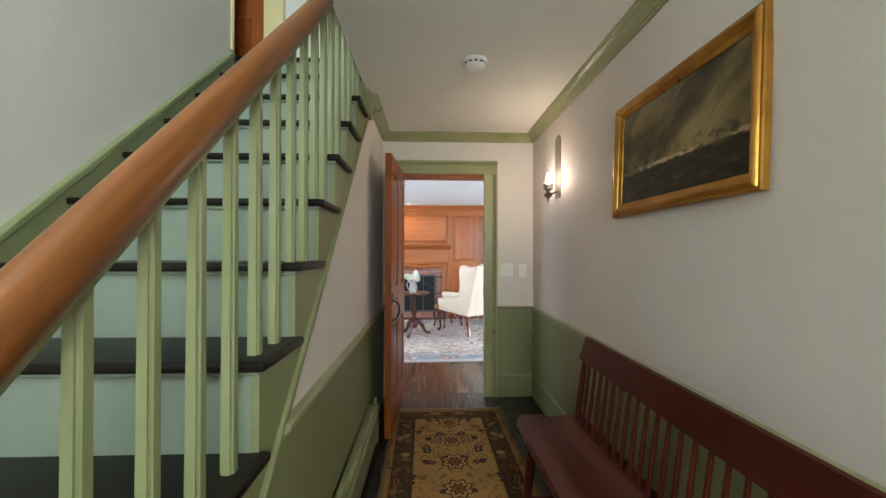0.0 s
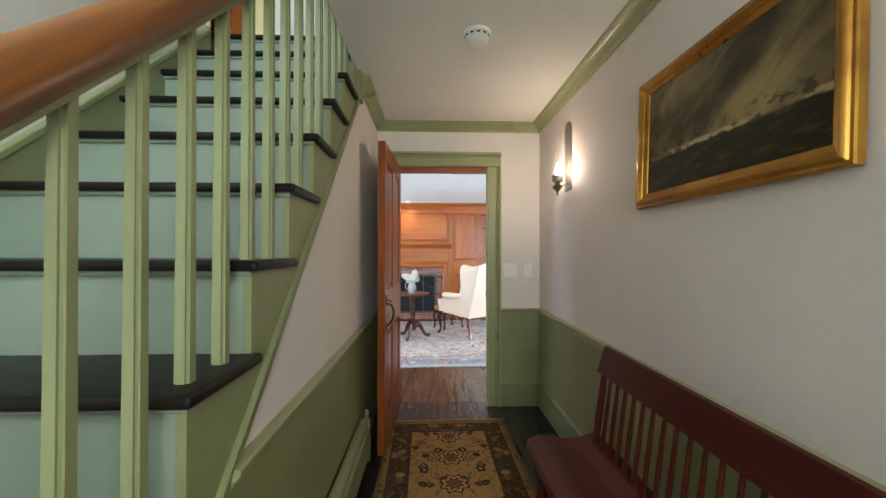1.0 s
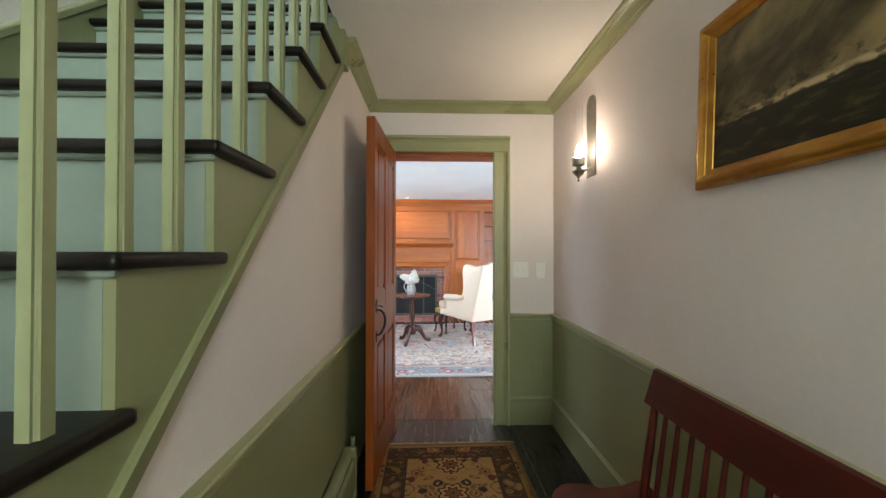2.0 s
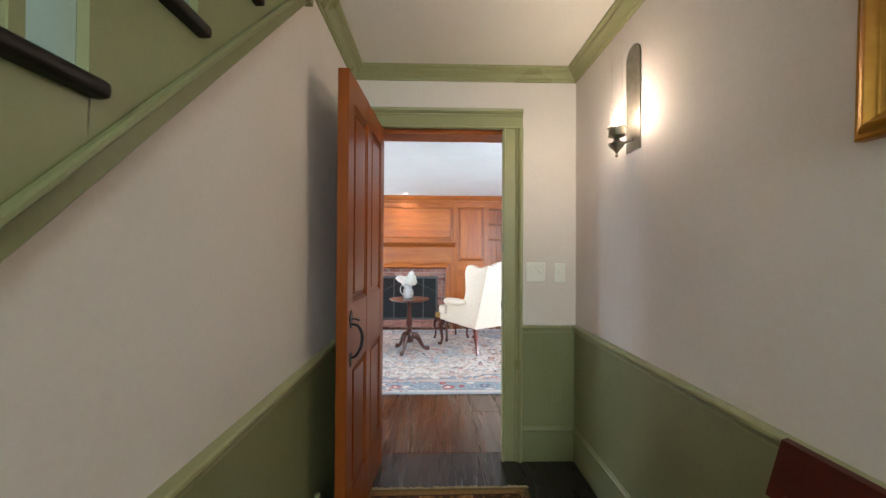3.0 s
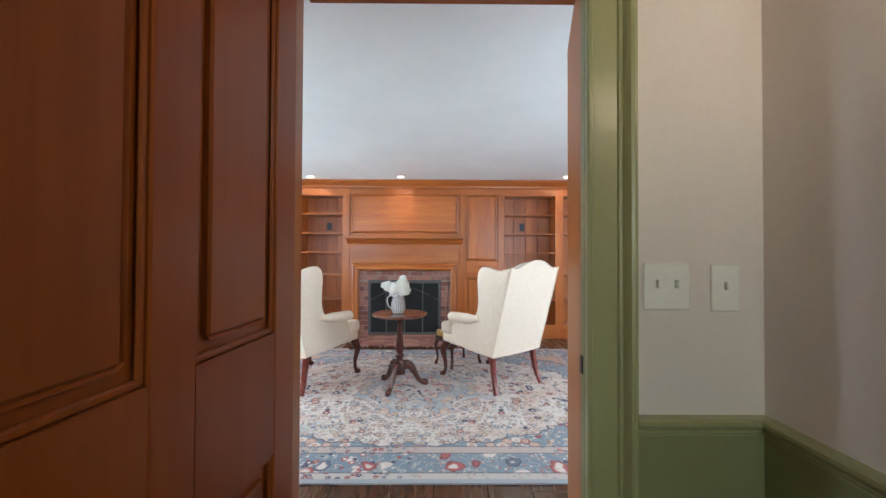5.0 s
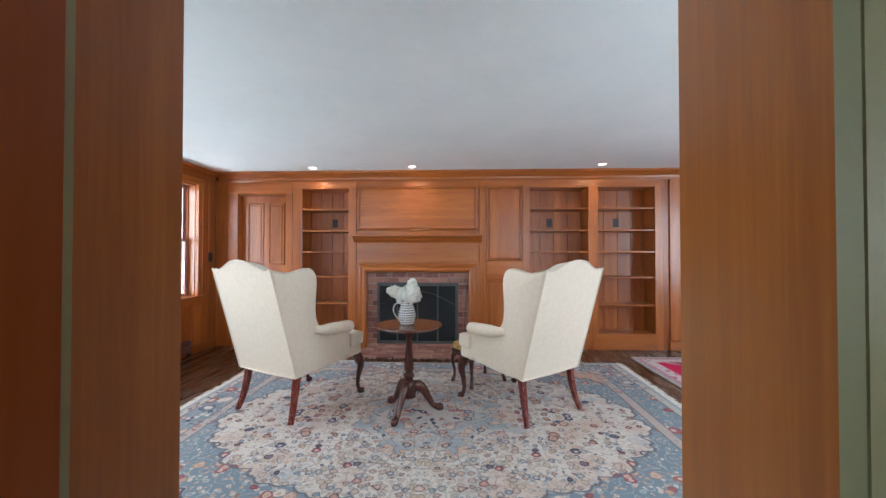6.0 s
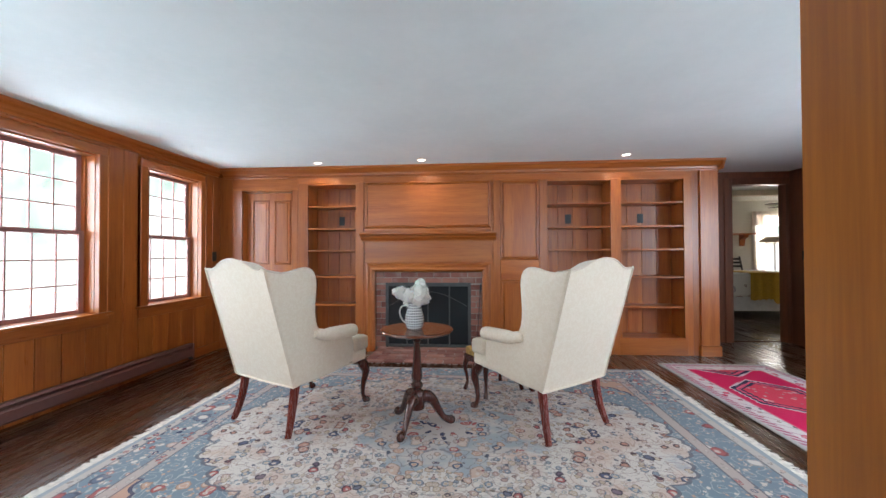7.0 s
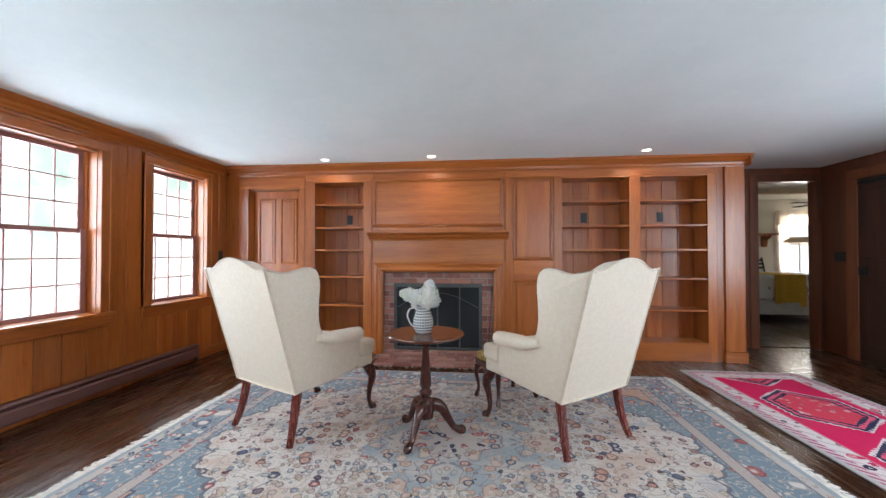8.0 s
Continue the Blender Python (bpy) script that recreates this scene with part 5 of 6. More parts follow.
def tall_panel():
    p = thing("wall_panel", (1.09, FY, 0), "tall cedar wall panel with two raised fields", "wall panel")
    part("back", boxed(0.86, 1.32, FY + 0.012, FY + 0.03, 0.0, BT), PINE, p)
    part("rail", boxed(0.862, 1.318, FY - 0.004, FY + 0.013, 0.865, 1.105, bevel=0.010, seg=2), PINE_X, p)
    part("field", boxed(0.905, 1.275, FY + 0.004, FY + 0.013, 1.135, 2.0, bevel=0.004), PINE, p)
    part("field", boxed(0.905, 1.275, FY + 0.004, FY + 0.013, 0.12, 0.82, bevel=0.004), PINE, p)
    moulded_frame(p, 0.89, 1.29, 1.132, 2.022, 0.025, FY + 0.008, d=0.016)
    moulded_frame(p, 0.89, 1.29, 0.10, 0.838, 0.025, FY + 0.008, d=0.016)


tall_panel()


def closet_door():
    d = thing("door_2", (-2.0, FY, 0), "closed cedar panel door in a deep wooden frame", "door", kind="structure")
    y = FY + 0.10
    part("leaf", boxed(-2.34, -1.70, y, y + 0.03, 0.01, 1.96, bevel=0.003), PINE, d)
    for a, b in ((-2.26, -2.05), (-1.98, -1.77)):
        for z0, z1 in ((0.15, 0.85), (1.05, 1.86)):
            part("panel", boxed(a + 0.03, b - 0.03, y - 0.006, y + 0.01, z0 + 0.03, z1 - 0.03, bevel=0.01), PINE, d)
            moulded_frame(d, a + 0.015, b - 0.015, z0 + 0.015, z1 - 0.015, 0.018, y + 0.001, d=0.012)
    for a, b in ((-2.47, -2.345), (-1.70, -1.62)):
        part("casing", boxed(a, b, FY - 0.004, FY + 0.03, 0.0, BT, bevel=0.005), PINE, d)
        part("jamb", boxed(min(a, b) + (0.10 if a < -2 else 0.0), b - (0.0 if a < -2 else 0.055), FY + 0.03, y + 0.02, 0, 1.97), PINE, d)
    part("head", boxed(-2.47, -1.62, FY - 0.006, FY + 0.03, 1.97, BT + 0.06, bevel=0.005), PINE_X, d)
    part("head_jamb", boxed(-2.36, -1.68, FY + 0.03, y + 0.02, 1.955, 1.985), PINE_X, d)
    part("corner_board", boxed(RX0, -2.47, FY + 0.004, FY + 0.03, 0, RC - 0.1, bevel=0.003), PINE, d)


closet_door()


def fireplace():
    f = thing("fireplace", (0, FY + 0.05, 0), "red brick fireplace opening with sooty firebox", "fireplace")
    y = FY + 0.03
    bed = bmesh.new()
    for bx in ((-0.656, -0.52, 0, 0.955), (0.505, 0.646, 0, 0.955), (-0.52, 0.505, 0.81, 0.955)):
        box(bed, bx[0], bx[1], y + 0.008, y + 0.10, bx[2], bx[3])
    part("mortar", bed, MORTAR, f)
    inner = bmesh.new()
    for bx in ((-0.53, -0.50, y + 0.1, 8.515, 0.0, 0.86), (0.49, 0.52, y + 0.1, 8.515, 0.0, 0.86), (-0.53, 0.52, 8.50, 8.518, 0.0, 0.86), (-0.53, 0.52, y + 0.1, 8.515, 0.84, 0.87), (-0.53, 0.52, y + 0.02, 8.515, 0.0, 0.05)):
        box(inner, *bx)
    part("firebox", inner, SOOT, f, "soot-black firebox")
    rnd = random.Random(3)
    h = 0.0605
    for side in ((-0.65, -0.522), (0.507, 0.64)):
        for i in range(13):
            z = 0.045 + i * (h + 0.009)
            if z + h > 0.83:
                break
            split = (i % 2 == 0)
            xs = [side] if split else [(side[0], (side[0] + side[1]) / 2 - 0.004), ((side[0] + side[1]) / 2 + 0.004, side[1])]
            for a, b in xs:
                d = rnd.uniform(0, 0.004)
                part("brick", boxed(a, b, y - d, y + 0.06, z, z + h, bevel=0.003), BRICK, f)
    for row in range(2):
        z = 0.822 + row * (h + 0.009)
        x = -0.65 - (0.1 if row else 0)
        while x < 0.64:
            a, b = max(x, -0.65), min(x + 0.195, 0.64)
            if b - a > 0.02:
                part("brick", boxed(a, b, y - rnd.uniform(0, 0.004), y + 0.06, z, z + h, bevel=0.003), BRICK, f)
            x += 0.204
    hearth = thing("hearth", (0, 7.9, 0), "low raised red brick hearth", "hearth")
    part("mortar", boxed(-0.60, 0.60, 7.585, FY + 0.02, 0.0, 0.045), MORTAR, hearth)
    for i in range(6):
        for j in range(7):
            ya, xa = 7.58 + i * 0.105, -0.605 - (0.1 if i % 2 else 0) + j * 0.207
            a, b = max(xa, -0.605), min(xa + 0.198, 0.605)
            if b - a > 0.02:
                part("brick", boxed(a, b, ya, ya + 0.097, 0.0, 0.055 + rnd.uniform(-0.002, 0.003), bevel=0.004), BRICK, hearth)
    part("curb", boxed(-0.63, 0.63, 7.545, 7.578, 0.0, 0.045, bevel=0.004), FLOOR, hearth, "dark wooden edge of the hearth")
    s = thing("fire_screen", (0, FY + 0.03, 0.06), "black metal fire screen with glass doors and arched rod", "fire screen")
    x0, x1, z0, z1, ys = -0.525, 0.51, 0.055, 0.828, FY + 0.012
    for a in ((x0, x0 + 0.035, z0, z1), (x1 - 0.035, x1, z0, z1), (x0 + 0.035, x1 - 0.035, z1 - 0.045, z1), (x0 + 0.035, x1 - 0.035, z0, z0 + 0.03)):
        part("frame_bar", boxed(a[0], a[1], ys, ys + 0.03, a[2], a[3], bevel=0.004), IRON, s)
    part("arch", tube([(x0 + 0.05 + (x1 - x0 - 0.1) * k / 16, ys - 0.003, 0.55 + 0.17 * math.sin(math.pi * k / 16)) for k in range(17)], 0.0036, 8), IRON, s, "thin arched metal rod", smooth=True)
    for k in range(1, 4):
        xm = x0 + (x1 - x0) * k / 4
        part("mullion", boxed(xm - 0.008, xm + 0.008, ys + 0.004, ys + 0.022, z0 + 0.03, z1 - 0.045, bevel=0.002), IRON, s)
    smoke = Nodes("smoked_glass").set(Base_Color=(0.015, 0.018, 0.02, 1), Roughness=0.12)
    for k in range(4):
        a, b = x0 + 0.02 + (x1 - x0 - 0.04) * k / 4, x0 + 0.02 + (x1 - x0 - 0.04) * (k + 1) / 4
        part("door_glass", boxed(a, b, ys + 0.012, ys + 0.016, z0 + 0.02, z1 - 0.03), smoke, s)


fireplace()


def poker():
    p = thing("fire_poker", (0.575, 8.10, 0.058), "slim black iron poker leaning against the brick surround", "fire poker")
    part("rod", tube([(0.575, 8.10, 0.058), (0.60, 8.157, 0.42), (0.622, 8.206, 0.74)], [0.003, 0.004, 0.004], 8), BLACK, p, smooth=True)
    part("grip", tube([(0.618, 8.198, 0.69), (0.621, 8.204, 0.73), (0.625, 8.212, 0.79), (0.626, 8.214, 0.81)], [0.005, 0.009, 0.008, 0.004], 10), BLACK, p, smooth=True)
    part("hook", tube([(0.583, 8.118, 0.17), (0.560, 8.118, 0.150), (0.552, 8.116, 0.125)], [0.003, 0.0035, 0.002], 8), BLACK, p, smooth=True)


poker()

for lx, ly in ((-1.26, 7.94), (-0.04, 7.91), (2.19, 7.88)):
    d = thing("downlight", (lx, ly, RC), "recessed ceiling downlight, lit", "ceiling light", "row of downlights")
    ring = tube([(0.048 * math.cos(a), 0.048 * math.sin(a), -0.001) for a in [2 * math.pi * k / 24 for k in range(25)]], 0.006, 6)
    part("trim_ring", ring, WHITEPL, d, local=True, smooth=True)
    lens = part("lens", lathe([(0.042, 0.0), (0.042, -0.002), (0.03, -0.003), (0.001, -0.004)], 0, 0, 24), glow("lit_lens", (1.0, 0.92, 0.8), 7), d, "glowing lens", local=True)
    lens.visible_shadow = False

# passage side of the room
# these casings take the darkened cedar as well, shade included in the colour
structure("trim_passage_casing", boxed(3.84, 3.94, 8.885, 8.90, 0, 2.16, bevel=0.003), PINE_SHADED, "cedar door casing in the shaded colour", "trim")
structure("trim_passage_casing_head", boxed(3.94, 4.655, 8.885, 8.90, 2.07, 2.16, bevel=0.003), PINE_SHADED, "cedar door casing", "trim")
structure("trim_passage_casing_side", boxed(4.61, 4.655, 8.885, 8.90, 0, 2.07, bevel=0.003), PINE_SHADED, "cedar door casing", "trim")


def side_door():
    d = thing("door_3", (RX1, 8.0, 0), "closed dark panelled door with iron latch", "door", kind="structure")
    dark = wood("dark_stained_door", (0.03, 0.012, 0.008), (0.06, 0.025, 0.014), "z", 0.45, 0.1, 0.1)
    part("leaf", boxed(RX1 - 0.03, RX1 - 0.001, 7.565, 8.415, 0.01, 2.0, bevel=0.003), dark, d)
    for a, b in ((7.645, 7.935), (8.045, 8.335)):
        for z0, z1 in ((0.2, 0.9), (1.1, 1.85)):
            part("panel", boxed(RX1 - 0.036, RX1 - 0.02, a, b, z0, z1, bevel=0.01), dark, d)
    # a little lighter than the shaded cedar, as if more light reached the casing
    casing_wood = wood("brown_cedar_casing", (0.11, 0.033, 0.014), (0.20, 0.062, 0.025), "z", 0.4, 0.1)
    for a, b in ((7.43, 7.565), (8.415, 8.55)):
        part("casing", boxed(RX1 - 0.04, RX1 - 0.001, a, b, 0, 2.0, bevel=0.004), casing_wood, d)
    part("casing", boxed(RX1 - 0.04, RX1 - 0.001, 7.43, 8.55, 2.0, 2.11, bevel=0.004), casing_wood, d)
    part("latch", boxed(RX1 - 0.06, RX1 - 0.03, 8.315, 8.395, 0.94, 1.04, bevel=0.004), BLACK, d, "black iron box lock")
    part("lever", tube([(RX1 - 0.03, 8.355, 1.12), (RX1 - 0.07, 8.355, 1.12), (RX1 - 0.07, 8.255, 1.12)], 0.008, 8), BLACK, d)
    part("closer", boxed(RX1 - 0.07, RX1 - 0.03, 8.12, 8.38, 1.93, 1.97, bevel=0.004), BLACK, d)


side_door()
wall_plate("light_switch", pose(RX1, 8.655, 1.14, 0, 0, -90), 0.15, 0.115, [(-0.04, 0, "toggle"), (0, 0, "toggle"), (0.04, 0, "toggle")], "black triple switch on dark panelling", "light switch", BLACK)


# ---- furniture ----
def wing_chair():
    """Faces +y; the origin is on the floor between the legs."""
    c = thing("wing_chair", Matrix.Identity(4), "ivory damask wing chair with mahogany cabriole legs", "armchair", "pair of wing chairs")

    def lean(z):
        return 0.215 * max(0.0, z - 0.31) / 0.76

    def flare(y, z):
        return 0.308 + 0.045 * (y + 0.33) / 0.63 + 0.016 * (z - 0.31) / 0.76

    for s in (-1, 1):
        pts = [(-0.33, 0.31), (-0.16, 0.314), (0.0, 0.328), (0.10, 0.348), (0.16, 0.368)]
        front = [p[:2] for p in spline([(0.16, 0.368, 0), (0.175, 0.44, 0), (0.165, 0.53, 0), (0.12, 0.588, 0), (0.01, 0.598, 0), (-0.085, 0.615, 0), (-0.145, 0.665, 0), (-0.170, 0.75, 0),
                                         (-0.170, 0.86, 0), (-0.165, 0.96, 0), (-0.180, 1.035, 0), (-0.225, 1.074, 0), (-0.29, 1.072, 0), (-0.38, 1.052, 0), (-0.47, 1.055, 0), (-0.54, 1.075, 0)], 4)]
        ys = [(-0.33 - lean(z), z) for z in (0.92, 0.77, 0.62, 0.46)]
        outline = pts[:-1] + front + ys
        bm = bmesh.new()
        prism(bm, outline, Matrix(((0, 0, 1, 0), (1, 0, 0, 0), (0, 1, 0, 0), (0, 0, 0, 1))), 0.055)
        es = [e for e in bm.edges if abs(e.verts[0].co.x - e.verts[1].co.x) < 1e-6]
        bmesh.ops.bevel(bm, geom=es, offset=0.016, segments=3, affect="EDGES", profile=0.5)
        bmesh.ops.triangulate(bm, faces=[f for f in bm.faces if len(f.verts) > 4])
        for v in bm.verts:
            v.co.x = s * (v.co.x - 0.055 + flare(v.co.y, v.co.z))
        if s < 0:
            bmesh.ops.reverse_faces(bm, faces=bm.faces[:])
        wing = part("wing", bm, DAMASK, c, "upholstered side and wing", local=True, smooth=True)
        arm = spline([(s * 0.333, -0.19, 0.628), (s * 0.350, -0.11, 0.616), (s * 0.366, 0.0, 0.613), (s * 0.374, 0.10, 0.610), (s * 0.372, 0.133, 0.604)], 5)
        rr = [0.024 + 0.026 * min(1, i / 7) for i in range(len(arm) - 2)] + [0.047, 0.026]
        part("arm", tube(arm, rr, 18, 0.9), DAMASK, c, "rolled arm", local=True, smooth=True)
        for pts2 in ([(s * flare(-0.33 - lean(z), z) + s * 0.001, -0.333 - lean(z), z) for z in (0.312, 0.5, 0.7, 0.9, 1.073)], ):
            part("piping", tube(pts2, 0.0055, 8), DAMASK, wing, local=True, smooth=True)
        part("back_leg", tube(spline([(s * 0.265, -0.285, 0.33), (s * 0.266, -0.305, 0.2), (s * 0.275, -0.33, 0.09), (s * 0.29, -0.362, 0.0)], 4), [0.030 - 0.0009 * i for i in range(13)], 4), REDLEG, c, "square splayed reddish back leg", local=True)
        knee = spline([(s * 0.29, 0.28, 0.36), (s * 0.305, 0.315, 0.30), (s * 0.315, 0.335, 0.24), (s * 0.304, 0.322, 0.16), (s * 0.298, 0.318, 0.08), (s * 0.303, 0.332, 0.03), (s * 0.31, 0.348, 0.012), (s * 0.31, 0.348, 0.0)], 3)
        rad = [0.036, 0.038, 0.039, 0.040, 0.038, 0.035, 0.031, 0.028, 0.024, 0.021, 0.019, 0.0175, 0.016, 0.015, 0.016, 0.018, 0.022, 0.026, 0.029, 0.029, 0.026, 0.022]
        part("front_leg", tube(knee, rad[:len(knee)], 12), MAHOGANY, c, "carved cabriole leg with pad foot", local=True, smooth=True)
    # back with a camel top
    top = [p[:2] for p in spline([(-0.352, 1.075, 0), (-0.30, 1.060, 0), (-0.22, 1.078, 0), (-0.12, 1.118, 0), (0, 1.135, 0), (0.12, 1.118, 0), (0.22, 1.078, 0), (0.30, 1.062, 0), (0.352, 1.075, 0)], 3)]
    bm = bmesh.new()
    rows = 10
    grid = []
    for side in (0, 1):
        for j in range(rows + 1):
            t = j / rows
            row = []
            for i, (x, zt) in enumerate(top):
                z = 0.31 + (zt - 0.31) * t
                w = flare(-0.33 - lean(z), z) / 0.352
                xx = x * w
                bulge = 0.012 * math.sin(math.pi * t) * math.cos(math.pi * 0.5 * xx / 0.36)
                y = -0.33 - lean(z) - bulge if side == 0 else -0.23 - lean(z) * 0.9
                if side == 1 and j == rows:
                    z -= 0.02
                row.append(bm.verts.new((xx * (1.0 if side == 0 else 0.93), y, z)))
            grid.append(row)
    k = len(top)
    for side in (0, 1):
        for j in range(rows):
            a, b = grid[side * (rows + 1) + j], grid[side * (rows + 1) + j + 1]
            for i in range(k - 1):
                bm.faces.new((a[i], a[i + 1], b[i + 1], b[i]) if side == 0 else (a[i + 1], a[i], b[i], b[i + 1]))
    A, B = grid[rows], grid[-1]
    for i in range(k - 1):
        bm.faces.new((A[i], A[i + 1], B[i + 1], B[i]))
    A, B = grid[0], grid[rows + 1]
    for i in range(k - 1):
        bm.faces.new((A[i + 1], A[i], B[i], B[i + 1]))
    bmesh.ops.recalc_face_normals(bm, faces=bm.faces[:])
    back = part("backrest", bm, DAMASK, c, "camel-topped upholstered back", local=True, smooth=True)
    part("piping", tube([(-0.30, -0.332, 0.312), (0.0, -0.336, 0.308), (0.30, -0.332, 0.312)], 0.0055, 8), DAMASK, back, local=True)
    part("piping", tube([(x * flare(-0.33 - lean(z), z) / 0.352, -0.333 - lean(z), z + 0.001) for x, z in top], 0.005, 8), DAMASK, back, local=True, smooth=True)
    part("seat_base", boxed(-0.305, 0.305, -0.30, 0.30, 0.325, 0.43, bevel=0.02, seg=3), DAMASK, c, local=True, smooth=True)
    bm = boxed(-0.28, 0.28, -0.24, 0.26, 0.41, 0.53, bevel=0.035, seg=4)
    box(bm, -0.358, 0.358, 0.175, 0.328, 0.425, 0.535, bevel=0.034, seg=4)
    part("cushion", bm, DAMASK, c, "thick loose seat cushion", local=True, smooth=True)
    bm = boxed(-0.342, 0.342, 0.15, 0.315, 0.345, 0.435, bevel=0.022, seg=3)
    part("front_rail", bm, DAMASK, c, local=True, smooth=True)
    return c


chair = wing_chair()
# turn: the chairs face each other across the table, towards the fire
LEFT = Matrix.Translation((-0.750, 6.474, 0.012)) @ Matrix.Rotation(radians(-25.5), 4, "Z")
RIGHT = Matrix.Translation((0.988, 6.504, 0.012)) @ Matrix.Rotation(radians(37.0), 4, "Z")
chair.matrix_basis = LEFT
copy_thing(chair, RIGHT)


def tilt_table():
    t = thing("pedestal_table", pose(0.14, 6.275, 0.012, 0, 0, 0), "round mahogany tilt-top tripod table", "table")
    top = part("top", lathe([(0.001, 0.628), (0.225, 0.630), (0.243, 0.638), (0.248, 0.646), (0.246, 0.652), (0.236, 0.654), (0.230, 0.650), (0.001, 0.650)], 0, 0, 56), MAHOGTOP, t, "polished round top", local=True, smooth=True)
    part("cleat", boxed(-0.16, 0.16, -0.05, -0.025, 0.605, 0.63, bevel=0.003), MAHOGANY, top, local=True)
    part("cleat", boxed(-0.16, 0.16, 0.025, 0.05, 0.605, 0.63, bevel=0.003), MAHOGANY, top, local=True)
    part("column", lathe([(0.02, 0.10), (0.050, 0.112), (0.054, 0.17), (0.050, 0.215), (0.040, 0.232), (0.026, 0.242), (0.030, 0.250), (0.040, 0.262), (0.042, 0.275), (0.030, 0.290), (0.026, 0.297), (0.036, 0.312), (0.038, 0.33), (0.033, 0.38), (0.027, 0.45), (0.022, 0.53), (0.021, 0.56), (0.028, 0.568), (0.023, 0.578), (0.028, 0.595), (0.034, 0.61)], 0, 0, 24), MAHOGANY, t, "turned pedestal column", local=True, smooth=True)
    for a in (-107.7, 12.7, 135):
        q = spline([(0.015, 0, 0.175), (0.06, 0, 0.19), (0.105, 0, 0.165), (0.145, 0, 0.10), (0.185, 0, 0.04), (0.23, 0, 0.02), (0.262, 0, 0.016)], 4)
        rr = [0.034, 0.034, 0.033, 0.032, 0.031, 0.030, 0.029, 0.027, 0.025, 0.023, 0.021, 0.020, 0.018, 0.017, 0.016, 0.015, 0.015, 0.016, 0.018, 0.020, 0.022, 0.022, 0.019, 0.016, 0.010]
        part("leg", tube(q, [r * 1.15 for r in rr[:len(q)]], 12, 1.2), MAHOGANY, t, "stout cabriole leg with pad foot", local=True, smooth=True).matrix_basis = Matrix.Rotation(radians(a), 4, "Z")


MAHOGTOP = wood("mahogany_top", (0.10, 0.028, 0.012), (0.20, 0.062, 0.024), "x", 0.16, 0.5, 0.05)
tilt_table()


